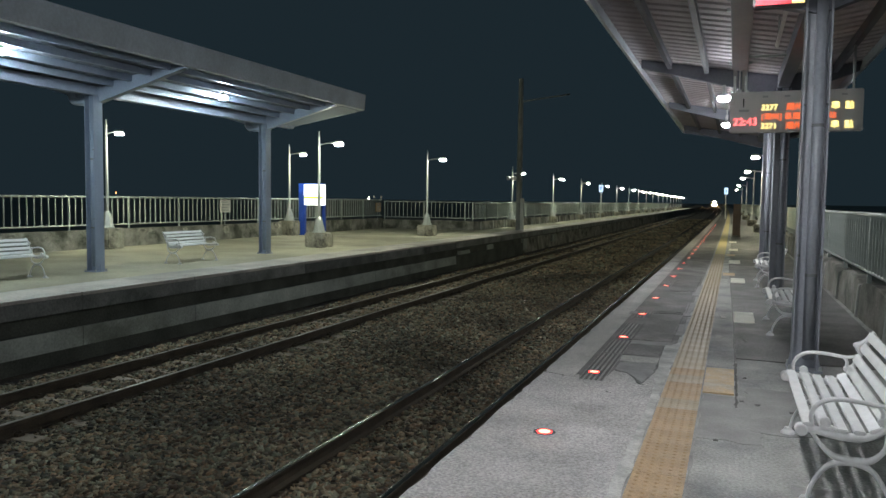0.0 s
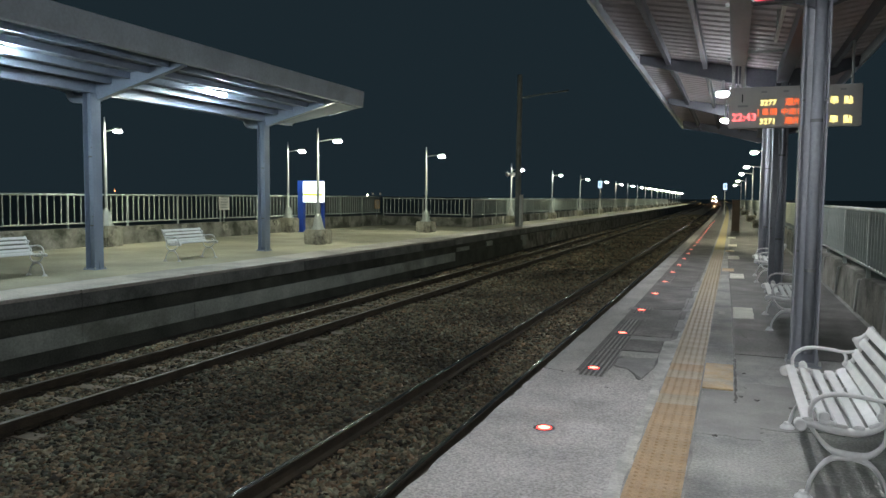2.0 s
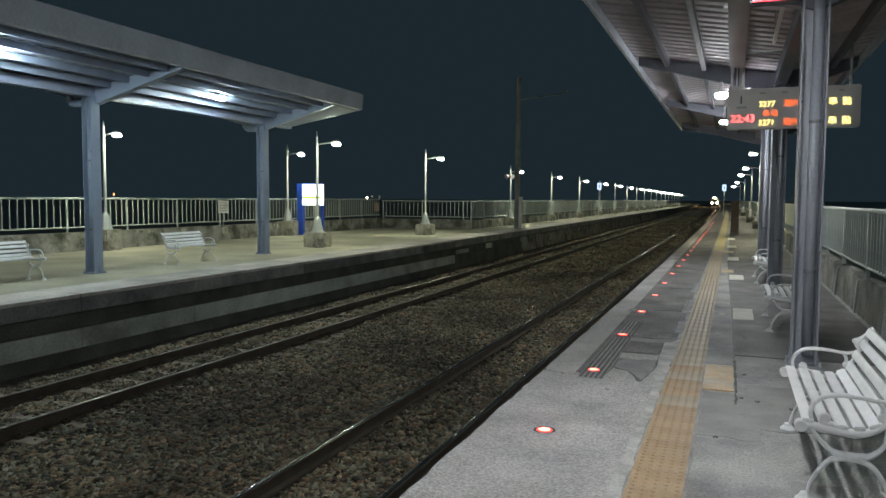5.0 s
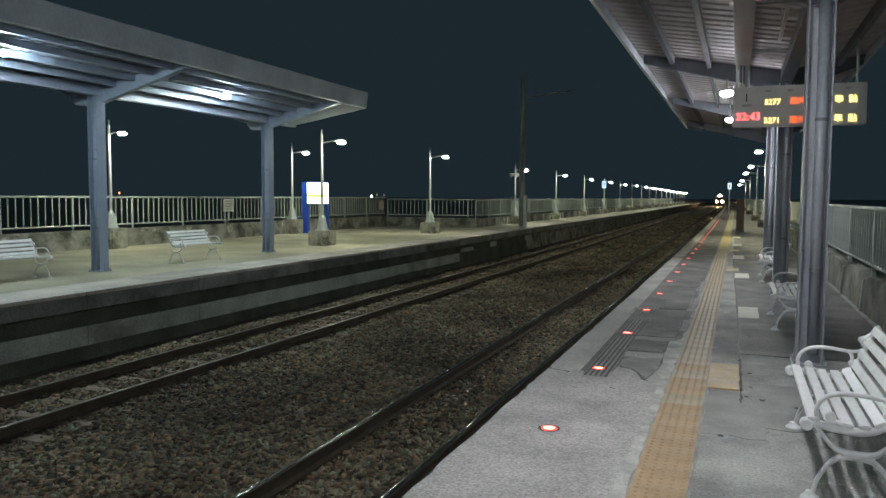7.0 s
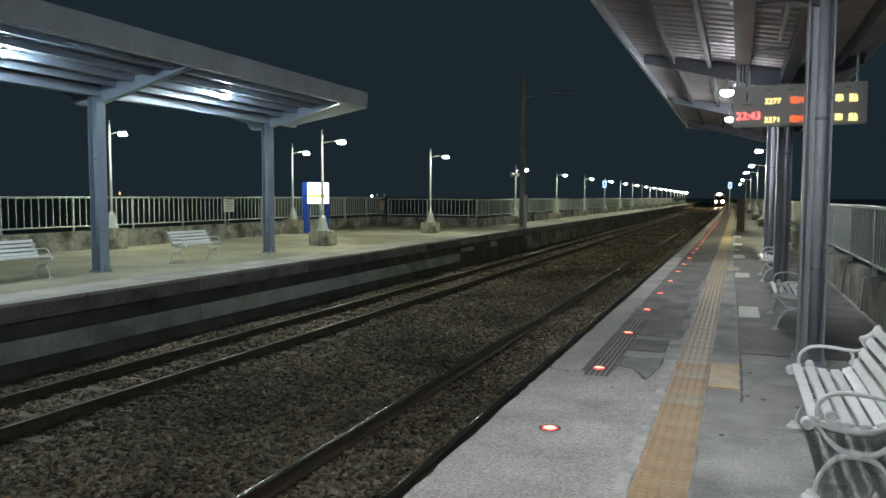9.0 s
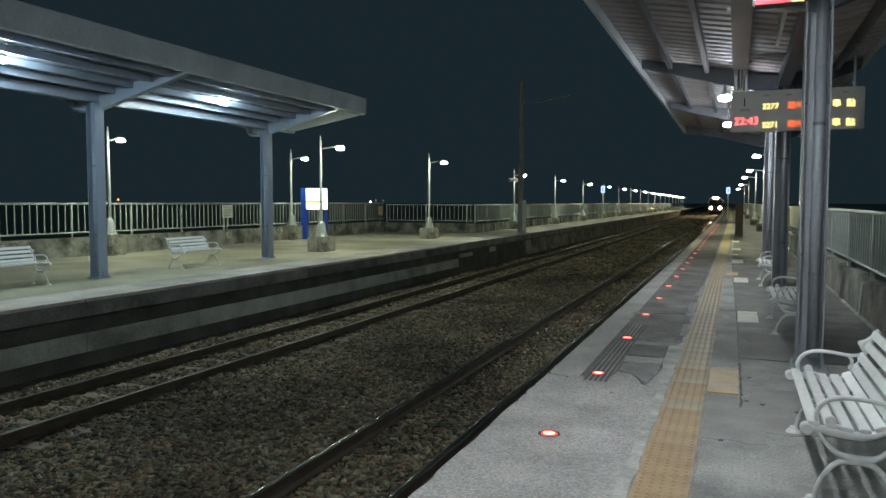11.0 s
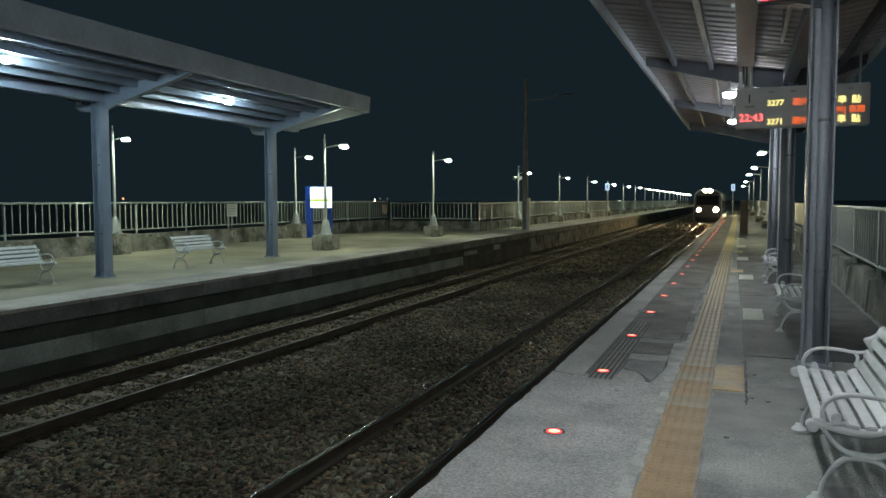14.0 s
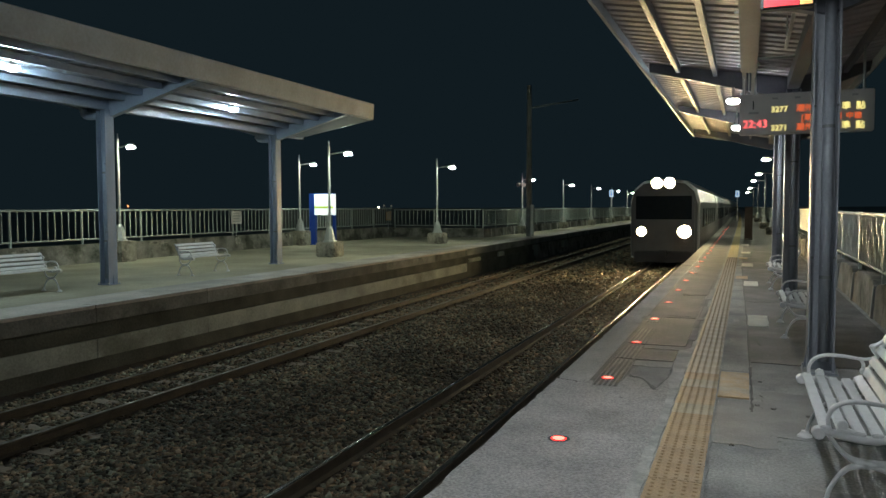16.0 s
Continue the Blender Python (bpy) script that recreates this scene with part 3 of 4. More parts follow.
        part("lens", Solid().tube([(0, 0, -0.2 + 0.062 * math.cos(w)) for w in [math.pi * j / 8 for j in range(1, 8)]], [0.106 * math.sin(math.pi * j / 8) for j in range(1, 8)], 18), glow_mat, l, "glowing white lens", smooth=True)
    return c


def lamp_post(x, y, z, height, reach, plinth, label, way=0, glow_mat=L_POST):
    """Pale tapered post with a flared foot, an arm and a flat glowing head."""
    p = thing("lamp_post", label, "street lamp", pose(x + bend(y), y, z, 0, 0, way), "platform lamp posts")
    if plinth:
        part("plinth", Solid().box(-0.34, 0.34, -0.34, 0.34, 0, plinth), PLINTH, p, "chipped concrete plinth", bevel=0.04)
    b = plinth
    part("foot", Solid().tube([(0, 0, b), (0, 0, b + 0.04), (0, 0, b + 0.05), (0, 0, b + 0.42), (0, 0, b + 0.5)], [0.22, 0.22, 0.19, 0.11, 0.06], 8), GALV, p)
    part("shaft", Solid().tube([(0, 0, b + 0.45), (0, 0, height + 0.25)], [0.048, 0.034], 10), GALV, p)
    part("finial", Solid().tube([(0, 0, height + 0.2), (0, 0, height + 0.4)], 0.015, 6), GALV, p)
    part("arm", Solid().tube([(0, 0, height - 0.02), (reach * 0.5, 0, height + 0.03), (reach - 0.15, 0, height + 0.05)], 0.02, 8), GALV, p)
    part("head", Solid().tube([(reach - 0.17, 0, height + 0.04), (reach - 0.08, 0, height + 0.045), (reach + 0.12, 0, height + 0.045), (reach + 0.17, 0, height + 0.035)], [0.03, 0.06, 0.062, 0.02], 10), GALV, p)
    lens = Solid().tube([(0, 0, -0.02), (0, 0, -0.042), (0, 0, -0.058), (0, 0, -0.064)], [0.092, 0.088, 0.06, 0.02], 18)
    lens.v = [(x * 1.55 + reach + 0.03, y_, z_ + height) for x, y_, z_ in lens.v]
    part("lens", lens, glow_mat, p, "glowing white lens", smooth=True)
    return p

# ---- benches ----
def bench_model():
    """Park bench: white slats on two cast frames with scrolled arms. The front looks along -x, the length runs along y."""
    L = 1.325
    b = thing("bench", "white park bench with cast metal arms and slatted seat", "bench", None, "platform benches")
    rail = [(0.0, 0.405), (0.05, 0.408), (0.12, 0.395), (0.2, 0.385), (0.28, 0.387), (0.346, 0.412), (0.385, 0.45), (0.43, 0.545), (0.475, 0.635), (0.515, 0.72), (0.53, 0.738)]
    arm = [(0.452, 0.585), (0.41, 0.568), (0.357, 0.562), (0.28, 0.572), (0.19, 0.578), (0.12, 0.568), (0.068, 0.535), (0.045, 0.485), (0.05, 0.435), (0.062, 0.41)]
    for y in (0.0, L):
        f = part("end_frame", Solid().tube(*smoothed([(x, y, z) for x, z in rail], [0.02, 0.02, 0.022, 0.023, 0.022, 0.02, 0.018, 0.015, 0.014, 0.014, 0.02]), 8), WHITE, b, smooth=True)
        part("armrest", Solid().tube(*smoothed([(x, y, z) for x, z in arm], [0.01, 0.011, 0.0115, 0.012, 0.013, 0.013, 0.0125, 0.012, 0.012, 0.012]), 8), WHITE, f, smooth=True)
        part("roll", Solid().tube([(0.0, y - 0.03, 0.402), (0.0, y - 0.024, 0.402), (0.0, y + 0.024, 0.402), (0.0, y + 0.03, 0.402)], [0.026, 0.032, 0.032, 0.026], 16), WHITE, f)
        for x, z, r in ((0.112, 0.452, 0.027), (0.37, 0.482, 0.02), (0.424, 0.648, 0.02)):
            part("scroll_boss", Solid().tube([(x, y - 0.016, z), (x, y - 0.012, z), (x, y + 0.012, z), (x, y + 0.016, z)], [r * 0.75, r, r, r * 0.75], 14), WHITE, f)
        part("scroll", Solid().tube(*smoothed([(0.112, y, 0.432), (0.14, y, 0.425), (0.165, y, 0.412), (0.175, y, 0.39)], [0.013, 0.014, 0.014, 0.012]), 8), WHITE, f, smooth=True)
        part("scroll", Solid().tube(*smoothed([(0.37, y, 0.495), (0.372, y, 0.53), (0.356, y, 0.558), (0.36, y, 0.575)], [0.011, 0.012, 0.011, 0.006]), 8), WHITE, f, smooth=True)
        part("scroll", Solid().tube(*smoothed([(0.45, y, 0.592), (0.432, y, 0.622), (0.43, y, 0.65), (0.46, y, 0.67), (0.495, y, 0.705)], [0.012, 0.015, 0.018, 0.014, 0.01]), 8), WHITE, f, smooth=True)
        u = [(0.045, 0.4), (0.07, 0.365), (0.1, 0.325), (0.144, 0.285), (0.2, 0.266), (0.27, 0.262), (0.33, 0.275), (0.375, 0.315), (0.395, 0.36), (0.4, 0.43)]
        part("upper_arch", Solid().tube(*smoothed([(x, y, z) for x, z in u], [0.011, 0.011, 0.012, 0.015, 0.021, 0.022, 0.017, 0.013, 0.011, 0.011]), 8), WHITE, f, smooth=True)
        v = [(0.03, 0.012), (0.045, 0.05), (0.06, 0.11), (0.1, 0.185), (0.15, 0.235), (0.21, 0.252), (0.27, 0.25), (0.33, 0.225), (0.375, 0.175), (0.41, 0.105), (0.43, 0.05), (0.44, 0.012)]
        part("leg", Solid().tube(*smoothed([(x, y, z) for x, z in v], [0.019, 0.012, 0.0115, 0.0125, 0.015, 0.019, 0.019, 0.015, 0.0125, 0.0115, 0.012, 0.019]), 8), WHITE, f, smooth=True)
        for x in (0.03, 0.44):
            part("foot", Solid().tube([(x, y, 0), (x, y, 0.014), (x, y, 0.03), (x, y, 0.045)], [0.05, 0.046, 0.028, 0.022], 12), WHITE, f)
    spots = [(0.032, 0.434, 2), (0.113, 0.426, -7), (0.192, 0.415, -5), (0.272, 0.414, 2), (0.342, 0.434, 26), (0.388, 0.484, 64), (0.424, 0.56, 64), (0.461, 0.638, 64), (0.498, 0.712, 64)]
    slat = Solid().box(-0.028, 0.028, -0.02, L + 0.02, -0.011, 0.011).mesh("slat", WHITE, 0.005)
    lug = Solid().box(-0.02, 0.02, -0.012, 0.012, -0.03, -0.011).mesh("lug", WHITE)
    for x, z, a in spots:
        q = part("slat", slat, None, b, at=pose(x, 0, z, 0, -a, 0))
        for y in (0.03, L - 0.03):
            part("lug", lug, None, q, at=pose(0, y, 0))
    return b


def benches():
    b = bench_model()
    b.matrix_basis = pose(0.366, 4.335, 0)
    copy_thing(b, pose(0.42, 9.86, 0))
    copy_thing(b, pose(0.42, 15.5, 0))
    copy_thing(b, pose(-11.97, 15.52, 0, 0, 0, 180))
    copy_thing(b, pose(-12.1, 10.62, 0, 0, 0, 180))


# ---- signs ----
def led_board():
    x0, x1, y, z0, z1 = -0.115, 1.552, 11.5, 2.576, 3.135
    w, h = x1 - x0, z1 - z0
    b = thing("departure_board", "grey hanging departure board with amber and red figures", "display board", pose(x0, y, z0))
    part("case", Solid().box(0, w, 0, 0.16, 0, h), BOARD, b, bevel=0.012)
    for x in (0.2, w - 0.12):
        part("hanger", Solid().tube([(x, 0.08, h), (x, 0.08, h + 0.72)], 0.018, 8), GALV, b)
    up = lambda x, z: pose(x, -0.004, z, 90, 0, 0)
    letters("track_number", "1", 0.17, BLACK, b, up(0.135, 0.35))
    letters("clock", "22:43", 0.145, L_PINK, b, up(0.045, 0.098), "red glowing clock figures")
    for z, number in ((0.302, "3277"), (0.047, "3271")):
        letters("train_number", number, 0.106, L_AMBER, b, up(0.405, z), "amber glowing train number")
        letters("destination", "潮州", 0.108, L_ORANGE, b, up(0.72, z), "orange glowing destination")
        for x, sign in ((1.275, "準"), (1.445, "點")):
            letters("status_sign", sign, 0.112, L_AMBER, b, up(x, z), "amber glowing status sign")
    belt = []
    for sign, offset in zip("[潮州]區間中途各站", (0, 0.035, 0.135, 0.235, 0.30, 0.40, 0.54, 0.64, 0.74, 0.84)):
        belt.append((letters("message_sign", sign, 0.098, L_ORANGE, b, up(0.40 + offset, 0.178), "orange glowing sign of the running message"), offset))
    for x, d in ((0.42, 0.07), (0.7, 0.07), (1.0, 0.07), (1.4, 0.07)):
        part("heading_bar", Solid().box(x, x + d, -0.004, 0, 0.475, 0.5), GREYBOX, b)
    part("heading_bar", Solid().box(0.12, 0.25, -0.004, 0, 0.285, 0.315), GREYBOX, b)
    part("conduit", Solid().tube([(0.05, 0.08, h), (0.05, 0.08, h + 0.5), (1.0, 0.08, h + 0.5)], 0.022, 8), GALV, b)
    s = thing("red_display", "thin red glowing display hung under the canopy", "display board", pose(0.065, 5.6, 2.898))
    part("case", Solid().box(0, 0.33, 0, 0.1, 0, 0.14), BLACK, s, bevel=0.01)
    part("led_strip", Solid().box(0.02, 0.235, -0.006, 0, 0.012, 0.07), L_REDDIM, s, "dim red glowing strip")
    part("led_strip", Solid().box(0.24, 0.315, -0.006, 0, 0.012, 0.07), L_AMBERDIM, s, "dim amber glowing strip")
    part("hanger", Solid().tube([(0.16, 0.05, 0.14), (0.16, 0.05, 0.9)], 0.015, 8), GALV, s)
    return belt


def station_sign():
    b = thing("station_sign", "blue station sign with a lit white panel", "sign", pose(-17.31, 27.97, 0))
    part("post", Solid().box(0, 0.28, -0.09, 0.09, 0, 2.19), BLUE, b, bevel=0.01)
    part("post", Solid().box(1.12, 1.24, -0.06, 0.06, 0, 1.28), BLUE, b)
    part("lit_panel", Solid().box(0.27, 1.2, -0.1, 0.1, 1.28, 2.15), L_BOX, b, "glowing white panel", bevel=0.01)
    part("stripe", Solid().box(0.275, 1.195, -0.104, -0.1, 1.55, 1.65), L_BOXGREEN, b, "yellow-green stripe")
    part("frame_edge", Solid().box(0.27, 1.2, -0.08, 0.08, 2.152, 2.19), BLUE, b)


def fence_notice(x, y, z, mat, label):
    b = thing("fence_notice", label, "sign", pose(x, y, z, 0, 0, 90))
    part("plate", Solid().box(0, 0.62, -0.012, 0.012, 0, 0.47), mat, b, bevel=0.004)
    for k in range(4):
        part("text_bar", Solid().box(0.1, 0.52 - 0.08 * (k % 2), -0.016, -0.012, 0.07 + 0.1 * k, 0.11 + 0.1 * k), GREYBOX, b)
    part("bracket", Solid().tube([(0.31, 0.02, -0.45), (0.31, 0.02, 0)], 0.02), GALV, b)


def lit_marker(x, y, label):
    b = thing("lit_sign_post", label, "sign", pose(x + bend(y), y, 0), "lit sign posts")
    part("post", Solid().tube([(0, 0, 0), (0, 0, 2.6)], 0.05), GALV, b)
    part("panel", Solid().box(-0.18, 0.18, -0.06, 0.06, 2.55, 3.2), L_BOXBLUE, b, "glowing bluish panel", bevel=0.01)
    part("mark", Solid().box(-0.05, 0.05, -0.066, -0.06, 2.7, 3.05), BLUE, b)


def mast(x, y, h, label):
    b = thing("overhead_line_mast", label, "mast", pose(x + bend(y), y, 0), "overhead line masts")
    part("shaft", Solid().tube([(0, 0, 0), (0, 0, h)], [0.16, 0.12], 12), MASTMAT, b)
    part("arm", Solid().tube([(0, 0, h - 1.2), (2.6, 0, h - 0.9)], 0.04), MASTMAT, b)
    part("cabinet", Solid().box(0.14, 0.3, -0.25, -0.05, 0.02, 1.7), GREYBOX, b, bevel=0.01)


# ---- the platform surface ----
def blot(x0, x1, y0, y1, top, rough, seed, step=0.09):
    """A flat patch whose outline wanders like broken or trowelled concrete."""
    rng = random.Random(seed)
    pts = []
    for (ax, ay), (bx, by) in (((x0, y0), (x1, y0)), ((x1, y0), (x1, y1)), ((x1, y1), (x0, y1)), ((x0, y1), (x0, y0))):
        n = max(2, int(math.hypot(bx - ax, by - ay) / step))
        for k in range(n):
            f = k / n
            j = rough if 0 < k else 0.0
            pts.append((ax + (bx - ax) * f + rng.uniform(-j, j) * (0.5 if ay == by else 1), ay + (by - ay) * f + rng.uniform(-j, j) * 2))
    n = len(pts)
    return Solid().add([(x, y, -0.01) for x, y in pts] + [(x, y, top) for x, y in pts],
                       [tuple(range(n))[::-1], tuple(range(n, 2 * n))] + [(i, (i + 1) % n, n + (i + 1) % n, n + i) for i in range(n)])


def outline(points, top, rough, seed, step=0.06):
    """A flat slab with a broken edge that follows the corners given."""
    rng = random.Random(seed)
    pts = []
    for (ax, ay), (bx, by) in zip(points, points[1:] + points[:1]):
        n = max(1, int(math.hypot(bx - ax, by - ay) / step))
        for k in range(n):
            j = rough if 0 < k else rough * 0.3
            pts.append((ax + (bx - ax) * k / n + rng.uniform(-j, j), ay + (by - ay) * k / n + rng.uniform(-j, j) * 1.5))
    n = len(pts)
    return Solid().add([(x, y, -0.01) for x, y in pts] + [(x, y, top) for x, y in pts],
                       [tuple(range(n))[::-1], tuple(range(n, 2 * n))] + [(i, (i + 1) % n, n + (i + 1) % n, n + i) for i in range(n)])


def crack(points, near, wide=0.004, top=0.0075, seed=1):
    """A thin dark crack that wanders through the points."""
    rng = random.Random(seed)
    mid = []
    for (ax, ay), (bx, by) in zip(points, points[1:]):
        n = max(2, int(math.hypot(bx - ax, by - ay) / 0.05))
        mid += [(ax + (bx - ax) * k / n + rng.uniform(-0.006, 0.006), ay + (by - ay) * k / n + rng.uniform(-0.012, 0.012)) for k in range(n)]
    n = len(mid)
    w = [wide * rng.uniform(0.4, 1.5) for _ in mid]
    v = [(x + sx * w[i], y + sx * w[i], z) for z in (0.0, top) for sx in (-1, 1) for i, (x, y) in enumerate(mid)]
    f = [(2 * n + i, 2 * n + i + 1, 3 * n + i + 1, 3 * n + i) for i in range(n - 1)] + [(i, i + 1, 2 * n + i + 1, 2 * n + i) for i in range(n - 1)] + [(n + i, 3 * n + i, 3 * n + i + 1, n + i + 1) for i in range(n - 1)]
    part("crack", Solid().add(v, f), GROOVE, near)


def red_light(y):
    b = thing("platform_edge_light", "red glowing warning light set in the platform edge", "ground light", pose(-1.16 + bend(y), y, 0), "platform edge lights")
    part("rim", Solid().tube([(0, 0, 0.0), (0, 0, 0.0085)], [0.08, 0.074], 20), GROOVE, b)
    part("lens", Solid().tube([(0, 0, 0.0085), (0, 0, 0.011)], [0.054, 0.049], 20), L_RED, b, "red glowing lens")
    part("bulb", Solid().tube([(0, 0, 0.011), (0, 0, 0.013)], [0.041, 0.034], 16), L_REDHOT, b, "pale hot centre")


def surface(near):
    rng = random.Random(4)
    def tile(paint, knobs):
        t = Solid().box(-0.148, 0.148, -0.1492, 0.1492, 0.0, 0.012)
        for i in range(5 if knobs else 0):
            for j in range(5):
                x, y = -0.112 + 0.058 * i, -0.12 + 0.06 * j
                ring = [(x + 0.015 * math.cos(a), y + 0.015 * math.sin(a), 0.012) for a in [k * 1.0472 for k in range(6)]]
                top = [(x + 0.008 * math.cos(a), y + 0.008 * math.sin(a), 0.018) for a in [k * 1.0472 for k in range(6)]]
                t.add(ring + top, [(k, (k + 1) % 6, 6 + (k + 1) % 6, 6 + k) for k in range(6)] + [(6, 7, 8, 9, 10, 11)])
        return t.mesh("tactile_tile", paint)

    # the flat far tiles wear the lamplit yellow
    brown, pale, flat = tile(TACTILE, True), tile(TACTILE_PALE, True), tile(TACTILE_LIT, False)
    for k in range(-33, 267):
        y = 2.2 + 0.3 * k
        part("tactile_tile", brown if k < 13 or k in (14, 15, 17) else pale if k < 76 else flat, None, near, at=pose(-0.357 + bend(y), y, 0.001 + rng.uniform(0, 0.002), 0, 0, rng.uniform(-0.4, 0.4)))
    s = Solid()
    s.strip([(-0.505, 0.0), (-0.505, 0.012), (-0.209, 0.012), (-0.209, 0.0)], [82.16] + stations(100, 340, 20))
    part("tactile_paving", s, TACTILE_LIT, near)
    # coping strip and the older dark screed behind it
    part("coping", Solid().strip([(-1.582, -0.02), (-1.582, 0.005), (-1.30, 0.005), (-1.30, -0.02)], [6.6] + stations(20, 340, 20)), COPING, near, "pale worn coping strip")
    part("screed", Solid().strip([(-1.30, -0.02), (-1.30, 0.004), (-0.55, 0.004), (-0.55, -0.02)], [6.4] + stations(20, 340, 20)), DARK_SLAB, near, "dark old screed")
    part("near_slab", outline([(-1.584, -6), (-0.56, -6), (-0.56, 7.2), (-0.62, 7.25), (-0.65, 7.1), (-0.69, 6.75), (-0.71, 6.66), (-0.76, 6.78), (-0.82, 6.95), (-0.873, 7.05), (-0.94, 7.08), (-1.003, 7.14), (-1.02, 6.9), (-1.03, 6.68), (-1.25, 6.68),
                               (-1.27, 6.83), (-1.38, 6.72), (-1.45, 6.76), (-1.584, 6.8)], 0.0062, 0.006, 5), SLAB, near, "pale fresh concrete slab")
    crack([(-1.584, 6.8), (-1.45, 6.76), (-1.38, 6.72), (-1.27, 6.83)], near, 0.005, 0.0068, 1)
    crack([(-1.0, 7.14), (-0.94, 7.085), (-0.87, 7.055), (-0.82, 6.95), (-0.76, 6.78), (-0.71, 6.66), (-0.65, 6.64)], near, 0.006, 0.0068, 2)
    crack([(-0.95, 6.3), (-0.85, 6.22)], near, 0.006, 0.0068, 3)
    part("slab_edge", outline([(-0.6, 1.5), (-0.515, 1.5), (-0.515, 8.9), (-0.6, 8.65), (-0.66, 8.6), (-0.655, 7.95), (-0.64, 7.6), (-0.63, 7.1), (-0.585, 6.4)], 0.009, 0.012, 8, 0.12), MORTAR, near, "grey mortar beside the tactile strip")
    part("mortar", blot(-0.205, -0.19, 1.5, 6.58, 0.008, 0.008, 9, 0.2), PATCH2, near)
    part("edge_chip", blot(-1.598, -1.55, 2.5, 6.8, 0.0068, 0.012, 77, 0.13), SLAB, near)
    part("edge_chip", blot(-1.594, -1.55, 6.9, 20, 0.0062, 0.010, 78, 0.2), COPING, near)
    # repairs round the iron strips: pale bar, dark panels with their joints
    part("pale_bar", blot(-1.02, -0.66, 7.6, 7.88, 0.0085, 0.012, 31), COPING, near, "pale mortar bar")
    part("panel", outline([(-1.0, 7.5), (-0.92, 7.62), (-0.66, 7.62), (-0.655, 7.1), (-0.71, 6.75), (-0.85, 7.06), (-1.0, 7.2)], 0.0052, 0.008, 32), PATCH2, near, "grey repaired panel")
    part("panel", blot(-1.03, -0.67, 7.93, 8.56, 0.0082, 0.006, 33), DARK_SLAB, near, "dark repaired panel")
    part("panel", blot(-1.05, -0.62, 8.58, 8.82, 0.0078, 0.012, 34), PATCH2, near, "grey repaired panel")
    part("panel", blot(-1.09, -0.62, 8.84, 10.97, 0.0072, 0.008, 35), DARK_SLAB, near, "dark repaired panel")
    part("panel", blot(-1.02, -0.64, 11.3, 13.8, 0.0076, 0.008, 36), DARK_SLAB, near, "dark repaired panel")
    part("panel", blot(-1.04, -0.62, 14.2, 17.0, 0.0072, 0.008, 37), DARK_SLAB, near, "dark repaired panel")
    for k, pts in enumerate(([(-1.03, 7.92), (-0.665, 7.95)], [(-0.665, 7.95), (-0.67, 8.57)], [(-1.09, 8.83), (-0.62, 8.83)], [(-0.615, 8.83), (-0.62, 10.97)], [(-1.02, 11.1), (-0.56, 11.15)], [(-0.6, 11.2), (-0.61, 17.0)], [(-1.02, 14.0), (-0.55, 14.02)])):
        crack(pts, near, 0.005, 0.0092, 50 + k)
    for k in range(9):
        part("chip", blot(-0.17 + 0.02 * (k % 4), -0.1 + 0.02 * (k % 3), 9.3 + 1.7 * k, 9.55 + 1.7 * k, 0.007, 0.03, 20 + k), COPING, near)
    for k, (x, y, w, d) in enumerate([(-1.25, 10.9, 0.2, 0.25), (-0.58, 9.3, 0.09, 0.9), (-0.58, 11.0, 0.1, 1.5), (-0.57, 13.5, 0.1, 1.6)]):
        part("chip", blot(x - w / 2, x + w / 2, y, y + d, 0.0075, 0.02, 40 + k), PATCH2, near)
    # the joint beside the walkway drifts towards the tactile strip
    part("walkway_slab", outline([(-0.2, 7.7), (0.052, 7.7), (0.02, 11.3), (-0.04, 16.5), (-0.1, 22.0), (-0.13, 60), (-0.33, 60), (-0.2, 20)], 0.004, 0.0, 1, 100), CONCRETE, near)
    part("screed", outline([(0.064, 8.2), (1.60, 8.2), (1.6, 60), (-0.12, 60), (-0.09, 22.0), (-0.03, 16.5), (0.03, 11.3)], 0.0045, 0.0, 1, 100), DARK_SLAB, near, "dark old screed")
    part("screed", Solid().strip([(-0.12, -0.02), (-0.12, 0.0045), (1.60, 0.0045), (1.60, -0.02)], [60, 80, 100, 120]), DARK_SLAB, near, "dark old screed")
    crack([(0.066, 6.2), (0.06, 7.5), (0.028, 11.3), (-0.035, 16.5), (-0.095, 22.0)], near, 0.009, 0.006, 4)
    crack([(0.075, 8.2), (0.5, 8.18), (1.0, 8.24), (1.58, 8.2)], near, 0.005, 0.0062, 6)
    crack([(0.03, 13.4), (0.6, 13.5), (1.5, 13.4)], near, 0.006, 0.0062, 7)
    crack([(0.12, 9.6), (0.16, 9.3), (0.2, 9.15)], near, 0.012, 0.0062, 8)
    for k, (x0, x1, y0, y1) in enumerate([(-0.2, 0.22, 5.3, 6.58), (0.15, 0.75, 5.6, 6.9), (0.35, 0.6, 4.2, 4.6)]):
        part("damp_stain", blot(x0, x1, y0, y1, 0.0035 + 0.0008 * k, 0.025, 140 + k, 0.1), DAMP, near, "damp darker stain")
    for k in range(9):
        x, y = rng.uniform(-0.12, 1.2), rng.uniform(4.0, 11.0)
        w = rng.uniform(0.008, 0.02)
        part("spot", blot(x - w, x + w, y - w, y + 2 * w, 0.0062, 0.01, 160 + k), GROOVE, near)
    part("yellow_plate", Solid().box(-0.2, 0.047, 6.6, 7.61, 0, 0.012), PLATE, near, "worn yellow plate", bevel=0.003)
